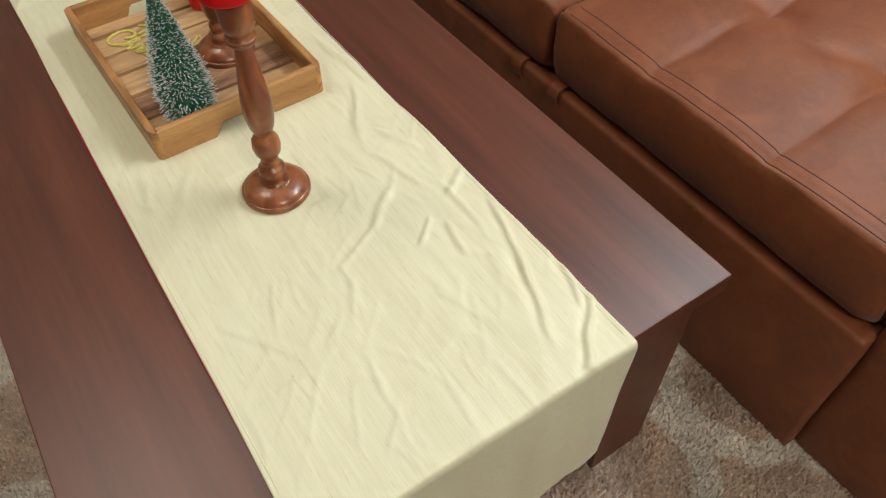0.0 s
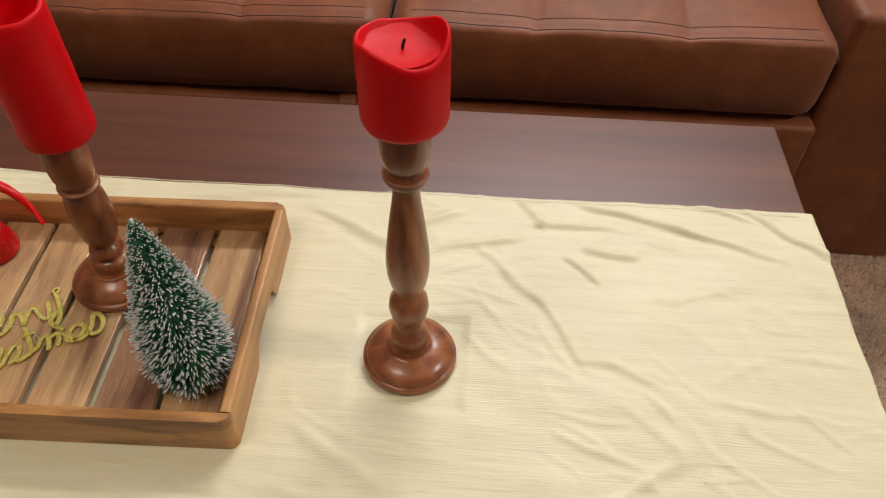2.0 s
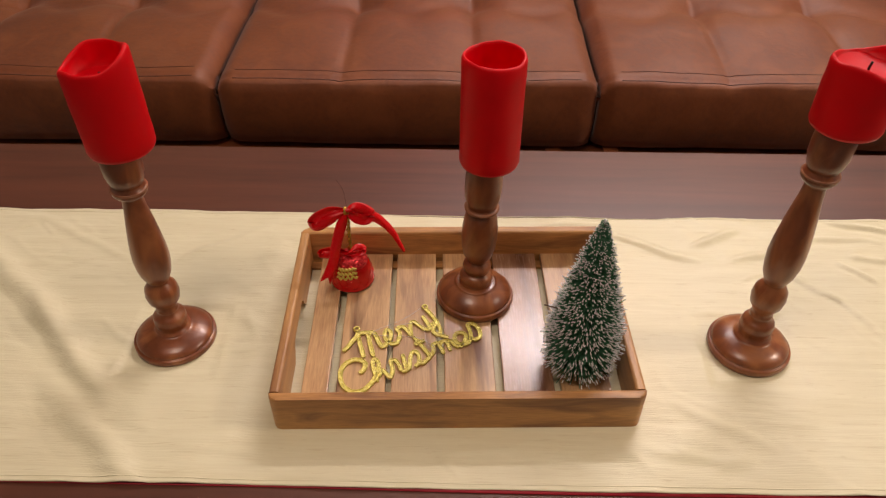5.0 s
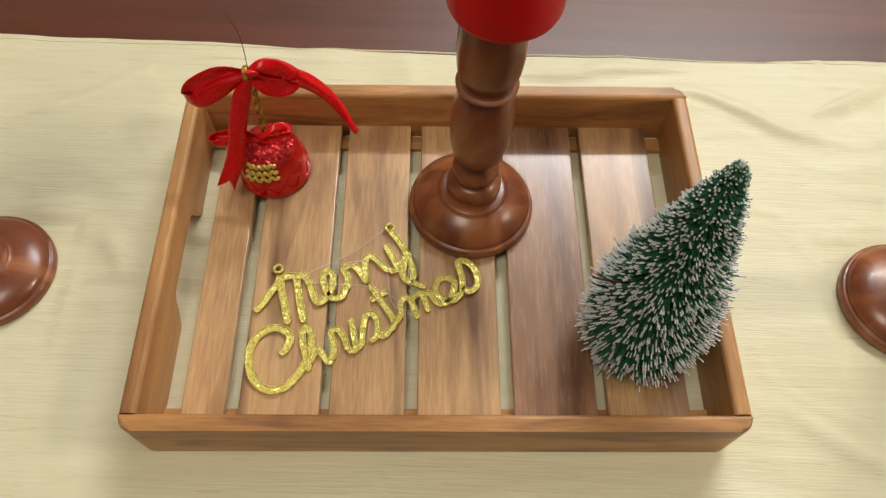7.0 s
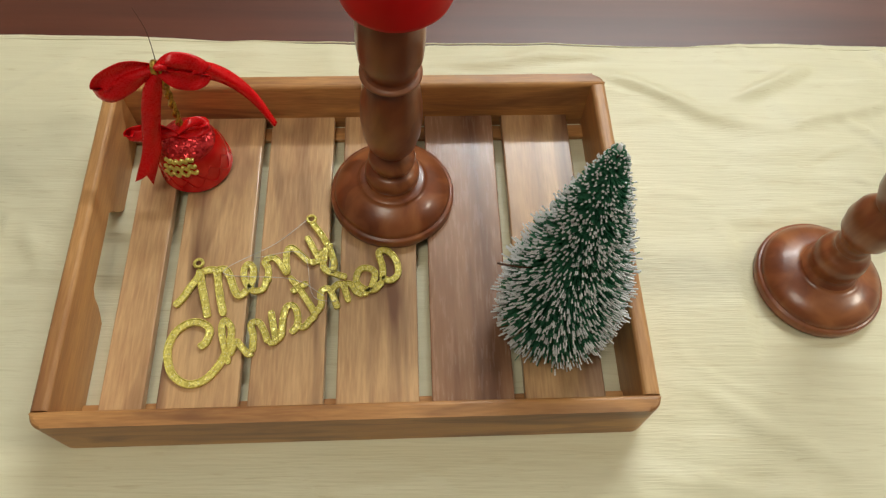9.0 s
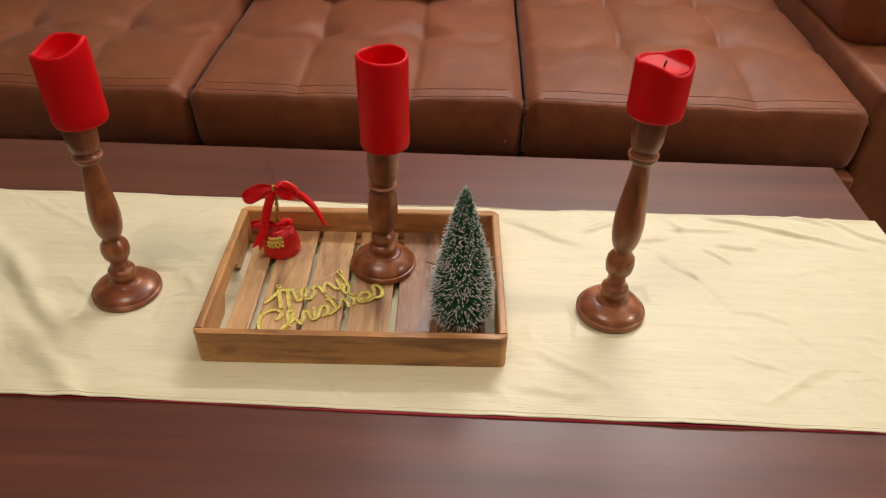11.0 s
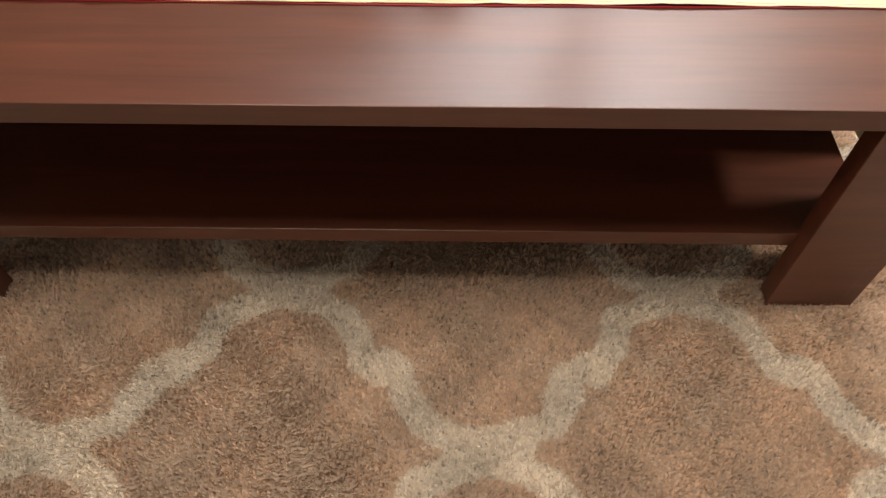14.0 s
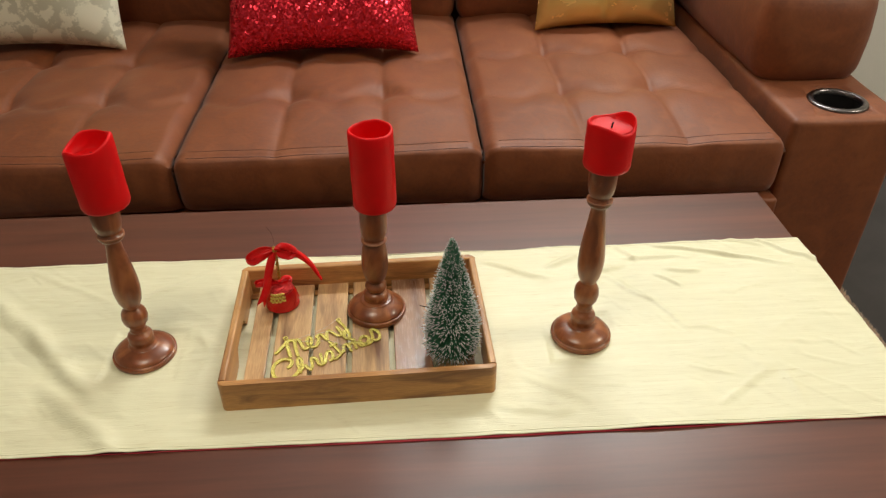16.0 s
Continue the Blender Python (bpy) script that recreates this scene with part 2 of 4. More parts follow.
def tube(line, radius, sides=8, taper=None):
    """A round bar along a line, closed at its ends."""
    verts, faces, n = [], [], len(line)
    for i, q in enumerate(line):
        d = (line[min(i + 1, n - 1)] - line[max(i - 1, 0)]).normalized()
        a = d.orthogonal().normalized() if i == 0 else (a - d * a.dot(d)).normalized()
        b = d.cross(a)
        r = radius * (taper(i / max(1, n - 1)) if taper else 1)
        verts += [q + (a * math.cos(2 * math.pi * k / sides) + b * math.sin(2 * math.pi * k / sides)) * r for k in range(sides)]
    for i in range(n - 1):
        for k in range(sides):
            k2 = (k + 1) % sides
            faces.append((i * sides + k, i * sides + k2, (i + 1) * sides + k2, (i + 1) * sides + k))
    faces += [tuple(range(sides))[::-1], tuple((n - 1) * sides + k for k in range(sides))]
    return verts, faces


def thing(name, x, y, z, label, category, group="", rz=0):
    ob = new(name)
    ob.empty_display_size = 0.02
    ob.matrix_basis = pose(x, y, z, 0, 0, rz)
    return tagged(ob, label, category, group)


# ---- the room ----
def room():
    x0, x1, y0, y1, h = -3.4, 3.5, -4.6, 1.62, 2.72
    t = 0.12
    tagged(part("floor", box(x0, x1, y0, y1, -0.1, 0.0, 0), M_FLOOR), "dark glossy floor tiles", "floor", kind="structure")
    tagged(part("ceiling", box(x0 - t, x1 + t, y0 - t, y1 + t, h, h + 0.1, 0), M_CEIL), "plain white painted ceiling", "ceiling", kind="structure")
    tagged(part("wall_north", box(x0 - t, x1 + t, y1, y1 + t, -0.1, h, 0), M_WALL), "plain cream painted wall behind the sofa", "wall", kind="structure")
    tagged(part("wall_south", box(x0 - t, x1 + t, y0 - t, y0, -0.1, h, 0), M_WALL), "plain cream painted wall", "wall", kind="structure")
    tagged(part("wall_west", box(x0 - t, x0, y0, y1, -0.1, h, 0), M_WALL), "plain cream painted wall", "wall", kind="structure")
    tagged(part("wall_east", box(x1, x1 + t, y0, y1, -0.1, h, 0), M_WALL), "plain cream painted wall", "wall", kind="structure")


room()


# ---- coffee table ----
TX0, TX1, TY0, TY1, TZ = -0.857, 0.65, -0.47, 0.30, 0.45


def coffee_table():
    t = thing("coffee_table", 0, 0, 0, "dark walnut laminate coffee table with thick legs and a lower shelf", "coffee table")
    part("tabletop", box(TX0, TX1, TY0, TY1, 0.418, TZ, 0.0015), M_TABLE, t)
    part("lower_shelf", box(-0.812, 0.612, -0.44, 0.25, 0.15, 0.178, 0.0015), M_TABLE, t, "dark wooden shelf under the tabletop")
    for side in (-1, 1):
        x_in, x_out = ((0.503, 0.640) if side > 0 else (-0.706, -0.847))
        for front in (True, False):
            y_out, y_in = ((-0.467, -0.362) if front else (0.266, 0.160))
            face = part("leg", box(min(x_in, x_out - side * 0.022), max(x_in, x_out - side * 0.022), min(y_out, y_out + (0.034 if front else -0.034)), max(y_out, y_out + (0.034 if front else -0.034)), 0.012, 0.4175, 0.0015), M_TABLE, t, "leg of two boards set at a corner")
            part("side_board", box(min(x_out, x_out - side * 0.034), max(x_out, x_out - side * 0.034), min(y_out, y_in) + 0.001, max(y_out, y_in) - 0.001, 0.012, 0.4170, 0.0015), M_TABLE, face)


coffee_table()

# ---- table runner ----
RY0, RY1 = -0.288, 0.135


# ends of each crease, its width and its height: near the end by the tall candlestick, along the back hem, the rest
FOLDS = [(0.266, 0.048, 0.300, 0.014, 0.008, 0.0023), (0.300, 0.014, 0.338, -0.020, 0.010, 0.0034), (0.336, -0.020, 0.374, -0.091, 0.007, 0.0025), (0.374, -0.091, 0.405, -0.096, 0.006, 0.0023),
         (0.402, -0.094, 0.440, -0.115, 0.007, 0.0027), (0.436, -0.130, 0.458, -0.156, 0.006, 0.0019), (0.505, -0.128, 0.545, -0.136, 0.007, 0.0021), (0.542, -0.135, 0.602, -0.142, 0.006, 0.0019),
         (0.353, -0.178, 0.408, -0.197, 0.006, 0.0019), (0.378, -0.247, 0.436, -0.207, 0.007, 0.0025), (0.485, -0.197, 0.483, -0.247, 0.012, 0.0021)]
FOLDS += [(0.400, 0.125, 0.505, 0.092, 0.007, 0.0062), (0.503, 0.093, 0.592, 0.059, 0.007, 0.0054), (0.588, 0.124, 0.658, 0.064, 0.007, 0.0065), (0.513, 0.137, 0.574, 0.117, 0.006, 0.0041),
          (0.332, 0.090, 0.414, 0.088, 0.006, 0.0043), (0.235, 0.048, 0.304, 0.067, 0.008, 0.0041), (0.369, 0.041, 0.397, 0.014, 0.006, 0.0046), (0.391, 0.056, 0.434, 0.046, 0.007, 0.0051),
          (0.317, 0.124, 0.340, 0.088, 0.008, 0.0049), (0.190, 0.074, 0.240, 0.100, 0.009, 0.0046), (0.081, 0.090, 0.165, 0.050, 0.010, 0.0046), (-0.060, 0.105, 0.060, 0.120, 0.009, 0.0030)]
FOLDS += [(-0.760, 0.055, -0.624, -0.063, 0.024, 0.0115), (-0.624, -0.063, -0.517, -0.178, 0.024, 0.0125), (-0.570, -0.175, -0.462, -0.272, 0.022, 0.0085), (0.110, -0.190, 0.180, -0.230, 0.012, 0.0028),
          (-0.390, 0.100, -0.480, 0.040, 0.011, 0.0030), (-0.690, 0.110, -0.560, 0.030, 0.010, 0.0026), (0.060, -0.240, 0.150, -0.252, 0.010, 0.0025), (-0.770, -0.150, -0.640, -0.220, 0.010, 0.0030)]

crease_rng = random.Random(21)
CREASES = []
for k in range(110):
    cx, cy, ca, cl = crease_rng.uniform(-0.84, 0.64), crease_rng.uniform(-0.27, 0.12), crease_rng.choice((-0.35, 0.3, -0.1, 0.1, -0.7)) + crease_rng.uniform(-0.25, 0.25), crease_rng.uniform(0.010, 0.035)
    CREASES.append((cx - cl * math.cos(ca), cy - cl * math.sin(ca), cx + cl * math.cos(ca), cy + cl * math.sin(ca), crease_rng.uniform(0.004, 0.007), crease_rng.uniform(0.0005, 0.0015)))


def cloth_height(x, y):
    z = 0.0012 + 0.0026 * (noise.noise((x * 9, y * 13, 0.3)) + 0.5) + 0.0013 * (noise.noise((x * 24, y * 30, 4.0)) + 0.4)
    z += 0.0022 * max(0.0, 1 - abs(noise.noise((x * 6 + 3, y * 9, 8.0))) * 8) * max(0.0, noise.noise((x * 5, y * 6, 12.0)) + 0.35)
    z += 0.0019 * max(0.0, 1 - abs(noise.noise((x * 11 + 9, y * 19 + x * 6, 2.0))) * 6) * max(0.0, noise.noise((x * 7, y * 8, 15.0)) + 0.25)
    for ax, ay, bx, by, w, h in (*FOLDS, *CREASES):
        dx, dy = bx - ax, by - ay
        ll = math.hypot(dx, dy)
        s = ((x - ax) * dx + (y - ay) * dy) / (ll * ll)
        if -0.25 < s < 1.25:
            off = ((x - ax) * dy - (y - ay) * dx) / ll + 0.006 * noise.noise((x * 20, y * 20, ll * 9))
            fade = max(0.0, 1 - (max(0.0, abs(s - 0.5) - 0.3) / 0.45) ** 2)
            w2 = 0.60 * w
            z += 0.66 * h * fade * (math.exp(-(off / w2) ** 2) - 0.35 * math.exp(-((off - 2.0 * w2) / (1.3 * w2)) ** 2))
    # flat where the tray and the candlesticks stand
    for cx, cy, rx, ry in ((-0.134, -0.084, 0.20, 0.142), (0.204, -0.105, 0.05, 0.05), (-0.455, -0.105, 0.05, 0.05)):
        d = max(abs(x - cx) / rx, abs(y - cy) / ry)
        if d < 1.15:
            k = min(1.0, max(0.0, (d - 0.97) / 0.18))
            z = z * k + 0.0012 * (1 - k)
    return max(0.0008, z)


def table_runner():
    r = thing("table_runner", 0, 0, TZ, "creased cream silk table runner with red lining, over the coffee table", "table runner")
    nx, ny, hang, rad = 760, 190, 0.30, 0.012
    length = (TX1 - TX0) + 2 * hang
    verts = []
    for i in range(nx):
        u = -hang + length * i / (nx - 1)
        for j in range(ny):
            v = j / (ny - 1)
            edge = 0.0022 * noise.noise((u * 5, 0.0, 7.0 + 4 * round(v)))
            y = RY0 + (RY1 - RY0 - 0.008 * math.exp(-((u - 0.80) / 0.30) ** 2)) * v + edge * abs(2 * v - 1)
            span = TX1 - TX0
            if -0.004 <= u <= span + 0.004:
                x = TX0 + u
                verts.append((x, y, cloth_height(x, y)))
                continue
            # over the end of the table: a quarter round, then straight down with loose waves
            over = u - span - 0.004 if u > span else -u - 0.004
            side = 1 if u > span else -1
            base = TX1 if side > 0 else TX0
            top = cloth_height(base, y)
            a = min(over / rad, math.pi / 2)
            drop = max(0.0, over - rad * math.pi / 2)
            wave = 0.005 * min(1.0, drop / 0.12) * math.sin(y * 17 + 0.8 * side) + 0.004 * noise.noise((y * 22, drop * 6, 3.0)) * min(1, drop / 0.05)
            verts.append((base + side * (0.003 + rad * math.sin(a) * 0.5 + wave - 0.001 * min(1, drop / 0.1)), y - 0.02 * drop * (2 * v - 1), top - rad * (1 - math.cos(a)) - drop))
    ob = mesh_ob("silk_top", verts, grid_faces(nx, ny), M_RUNNER, r)
    s = ob.modifiers.new("thick", "SOLIDIFY")
    s.thickness, s.offset = 0.0007, 1.0
    # the red lining peeps out along the front hem
    n = 120
    lv = []
    for i in range(n):
        x = TX0 + 0.12 + (TX1 - TX0 - 0.13) * i / (n - 1)
        out = 0.0036 * max(0.0, 0.95 * math.exp(-((x - 0.05) / 0.34) ** 2) - 0.15 + 0.5 * noise.noise((x * 4, 1.0, 2.0)))
        out = max(0.0002, out)
        lv += [(x, RY0 + 0.020, 0.0007), (x, RY0 - out, 0.0007), (x, RY0 - out, 0.0014), (x, RY0 + 0.001, 0.0016)]
    mesh_ob("lining", lv, grid_faces(n, 4), M_RED_TRIM, r, "red lining along the hem")
    # stitched hems
    for y in (RY0 + 0.006, RY1 - 0.006):
        line = [Vector((TX0 + 0.02 + (TX1 - TX0 - 0.03) * i / 150, y, cloth_height(TX0 + 0.02 + (TX1 - TX0 - 0.03) * i / 150, y) + 0.0006)) for i in range(151)]
        mesh_ob("hem", *tube(line, 0.0007, 5), M_RUNNER, r)


table_runner()
CLOTH = TZ + 0.0022


# ---- wooden tray ----
TRAY = pose(-0.1335, -0.084, CLOTH, 0, 0, 1.7)
TW, TD, TH, WALL = 0.381, 0.267, 0.049, 0.0108
TRAY_FLOOR = 0.0125


def end_board(x0, x1):
    """An end of the tray: its lower edge is cut away between two feet."""
    bm = bmesh.new()
    h = TD / 2 - WALL
    half, curve = 0.047, [(0.012 * math.sin(q), 0.010 - 0.010 * math.cos(q) + 0.010 * math.sin(q)) for q in (0.4, 0.9, 1.4)]
    outline = [(-h, 0), (-half, 0)] + [(-half + u, v) for u, v in curve] + [(-half + 0.017, 0.0225), (half - 0.017, 0.0225)]
    outline += [(half - u, v) for u, v in curve[::-1]] + [(half, 0), (h, 0), (h, TH), (-h, TH)]
    a = [bm.verts.new((x0, y, z)) for y, z in outline]
    b = [bm.verts.new((x1, y, z)) for y, z in outline]
    bm.faces.new(a)
    bm.faces.new(b[::-1])
    for i in range(len(a)):
        j = (i + 1) % len(a)
        bm.faces.new((a[i], b[i], b[j], a[j]))
    rim = [e for e in bm.edges if all(v.co.z > TH - 1e-5 for v in e.verts) and abs(e.verts[0].co.x - e.verts[1].co.x) < 1e-5]
    bmesh.ops.bevel(bm, geom=rim, offset=0.003, segments=3, profile=0.5, affect="EDGES")
    bmesh.ops.triangulate(bm, faces=[f for f in bm.faces if len(f.verts) > 4])
    return bm


def long_board(side):
    """A long side of the tray, rounded in plan at its outer corners."""
    w, y_out, y_in, r = TW / 2, side * TD / 2, side * (TD / 2 - WALL), 0.009
    outline = [(-w, y_in)] + [(-w + r - r * math.cos(a), y_out - side * (r - r * math.sin(a))) for a in [i * math.pi / 12 for i in range(7)]]
    outline += [(-x, y) for x, y in outline[::-1]]
    bm = bmesh.new()
    low = [bm.verts.new((x, y, 0.0)) for x, y in outline]
    high = [bm.verts.new((x, y, TH)) for x, y in outline]
    bm.faces.new(low)
    cap = bm.faces.new(high)
    for i in range(len(low)):
        j = (i + 1) % len(low)
        bm.faces.new((low[i], low[j], high[j], high[i]))
    bmesh.ops.bevel(bm, geom=cap.edges[:], offset=0.003, segments=3, profile=0.5, affect="EDGES")
    return bm


def wooden_tray():
    t = new("wooden_tray")
    t.matrix_basis = TRAY
    tagged(t, "rectangular acacia wood tray with slatted floor and cut-out handles", "tray")
    w, d = TW / 2, TD / 2
    part("front_board", long_board(-1), M_TRAY, t)
    part("back_board", long_board(1), M_TRAY, t)
    part("end_board", end_board(-w, -w + WALL), M_TRAY_Y, t, "end board with a cut-out handle")
    part("end_board", end_board(w - WALL, w), M_TRAY_Y, t, "end board with a cut-out handle")
    for k, (x0, x1) in enumerate(((-0.1660, -0.138), (-0.1292, -0.0768), (-0.0705, -0.0213), (-0.0128, 0.042), (0.0505, 0.1052), (0.1125, 0.1660))):
        part("slat", box(x0, x1, -d + WALL - 0.002, d - WALL + 0.002, 0.0045, TRAY_FLOOR, 0.001), M_SLAT_DARK if k in (4,) else M_SLAT, t)
    for y in (-0.1125, 0.1125):
        part("batten", box(-w + WALL, w - WALL, y - 0.006, y + 0.006, 0.0006, 0.0044, 0.0005), M_TRAY, t)


wooden_tray()


def on_tray(x, y, z=0.0):
    """A place on the tray's floor, given in the room's x and y."""
    return (x, y, CLOTH + TRAY_FLOOR + z)


# ---- candlesticks and candles ----
TALL = [(0, 0), (0.0445, 0), (0.0458, 0.002), (0.0458, 0.007), (0.0450, 0.0085), (0.0428, 0.0090), (0.0424, 0.0096), (0.0426, 0.0105), (0.0410, 0.0135), (0.034, 0.0185), (0.0255, 0.0215), (0.0205, 0.0225), (0.0195, 0.024),
        (0.0165, 0.027), (0.0170, 0.031), (0.0182, 0.036), (0.0182, 0.041), (0.0172, 0.046), (0.0126, 0.050), (0.0110, 0.053), (0.0122, 0.0565), (0.0106, 0.0595), (0.0122, 0.065), (0.0168, 0.073),
        (0.0184, 0.083), (0.0172, 0.093), (0.0130, 0.100), (0.0104, 0.1035), (0.0122, 0.107), (0.0160, 0.117), (0.0182, 0.130), (0.0189, 0.143), (0.0183, 0.157), (0.0164, 0.176), (0.0140, 0.196), (0.0116, 0.214),
        (0.0104, 0.228), (0.0106, 0.2335), (0.0150, 0.236), (0.0172, 0.2395), (0.0172, 0.2435), (0.0150, 0.247), (0.0140, 0.2495), (0.0165, 0.254), (0.0188, 0.264), (0.0192, 0.279), (0.0184, 0.2955), (0, 0.296)]
SHORT = [(0, 0), (0.0445, 0), (0.046, 0.002), (0.046, 0.0065), (0.0452, 0.0085), (0.0430, 0.009), (0.0425, 0.0095), (0.0428, 0.0105), (0.041, 0.0135), (0.035, 0.019), (0.029, 0.0225), (0.0245, 0.0245), (0.0242, 0.0255),
         (0.0225, 0.0262), (0.0190, 0.0265), (0.0182, 0.028), (0.0195, 0.032), (0.0193, 0.037), (0.0170, 0.0405), (0.0140, 0.042), (0.0132, 0.044), (0.0155, 0.047), (0.0166, 0.051), (0.0155, 0.055), (0.0128, 0.058),
         (0.0108, 0.060), (0.0125, 0.0625), (0.0168, 0.070), (0.0194, 0.082), (0.0203, 0.096), (0.0198, 0.110), (0.0182, 0.122), (0.0155, 0.130), (0.0142, 0.132), (0.0178, 0.1335), (0.0184, 0.136), (0.0150, 0.1385),
         (0.0155, 0.141), (0.0192, 0.150), (0.0202, 0.163), (0.0200, 0.178), (0.0185, 0.190), (0.0180, 0.194), (0, 0.194)]


def dense(profile, per=3):
    out = []
    for (r0, z0), (r1, z1) in zip(profile, profile[1:]):
        out += [(r0 + (r1 - r0) * k / per, z0 + (z1 - z0) * k / per) for k in range(per)]
    return out + [profile[-1]]


def candlestick(x, y, z, profile, stretch, cuts, label, lean):
    """A turned stick in three parts: foot, stem, cup; cuts are the heights where they meet."""
    s = thing("candlestick", x, y, z, label, "candlestick", "turned candlesticks")
    s.matrix_basis = pose(x, y, z, -0.8, lean, 0)
    pieces = ([q for q in profile if q[1] <= cuts[0]], [q for q in profile if cuts[0] <= q[1] <= cuts[1]], [q for q in profile if q[1] >= cuts[1]])
    for name, piece in zip(("foot", "stem", "cup"), pieces):
        mesh_ob(name, *lathe(dense([(r, h * stretch) for r, h in piece], 2), 64), M_STICK, s)
    r, h = next(q for q in profile if q[1] >= cuts[1])
    mesh_ob("worn_ring", *lathe([(r - 0.002, h * stretch - 0.0012), (r + 0.0006, h * stretch - 0.001), (r + 0.0008, h * stretch + 0.0008), (r - 0.002, h * stretch + 0.0014)], 56), M_PALE, s, "pale worn ring")


def candle(x, y, z, height, rim, hollow, label, seed):
    """A pillar candle: straight wall, uneven melted rim, a hollow with the wick."""
    c = thing("candle", x, y, z, label, "candle", "red pillar candles")
    r, steps = 0.0312, 72
    verts = []
    for i in range(steps):
        a = 2 * math.pi * i / steps
        top = height + rim(a) + 0.0012 * noise.noise((math.cos(a) * 2, math.sin(a) * 2, seed))
        rr = r * (1 + 0.012 * noise.noise((math.cos(a), math.sin(a), seed + 5)))
        thick = 0.0045 + 0.0018 * noise.noise((math.cos(a) * 1.5, math.sin(a) * 1.5, seed + 9))
        floor_z = height - hollow
        prof = [(0, 0.0), (rr - 0.005, 0.0), (rr - 0.0012, 0.0015), (rr, 0.005)]
        prof += [(rr + 0.0005 * noise.noise((a * 2, k * 0.7, seed)), 0.005 + (top - 0.009) * k / 8) for k in range(1, 9)]
        prof += [(rr - 0.0006, top - 0.0015), (rr - 0.0022, top), (rr - thick + 0.0008, top - 0.0008), (rr - thick, top - 0.004), (rr - thick - 0.001, floor_z + (top - floor_z) * 0.35),
                 (rr - thick - 0.005, floor_z + 0.0010), (rr - thick - 0.007, floor_z - 0.001)]
        verts += [(q * math.cos(a), q * math.sin(a), h) for q, h in prof]
    mesh_ob("wax_wall", verts, grid_faces(steps, len(prof), True), M_CANDLE, c)
    pool = [(0, height - hollow), (0.006, height - hollow + 0.0003), (0.014, height - hollow + 0.0002), (0.020, height - hollow + 0.0012), (0.0262, height - hollow + 0.003)]
    mesh_ob("wax_pool", *lathe(pool, 40), M_CANDLE, c)
    line = smooth_line([(0, 0, height - hollow - 0.002), (0.0004, 0, height - hollow + 0.003), (0.0016, 0.0006, height - hollow + 0.007)], 4)
    mesh_ob("wick", *tube(line, 0.0011, 7), M_WICK, c, "burnt black wick")


candlestick(0.204, -0.100, CLOTH - 0.0004, TALL, 1.0, (0.024, 0.2435), "tall turned brown wooden candlestick standing on the runner", 0.6)
candlestick(-0.457, -0.099, CLOTH - 0.0006, TALL, 0.885, (0.024, 0.2435), "turned brown wooden candlestick of middle height on the runner", 0.9)
candlestick(*on_tray(-0.110, -0.036, -0.0006), SHORT, 1.0, (0.0265, 0.136), "short turned brown wooden candlestick standing in the tray", 1.6)
candle(0.208, -0.099, CLOTH + 0.2958, 0.064, lambda a: 0.0045 * math.sin(2 * a + 0.6) + 0.002 * math.sin(3 * a + 1.0), 0.0085, "short red pillar candle with a melted wavy rim and black wick", 1.0)
candle(-0.446, -0.097, CLOTH + 0.2616, 0.092, lambda a: 0.006 * math.cos(a - 0.4) + 0.0028 * math.cos(3 * a), 0.022, "red pillar candle burnt hollow with a slanting broken rim", 2.0)
candle(-0.101, -0.032, CLOTH + TRAY_FLOOR + 0.1936, 0.121, lambda a: 0.0012 * math.sin(2 * a), 0.032, "tall red pillar candle burnt hollow with an even rim", 3.0)


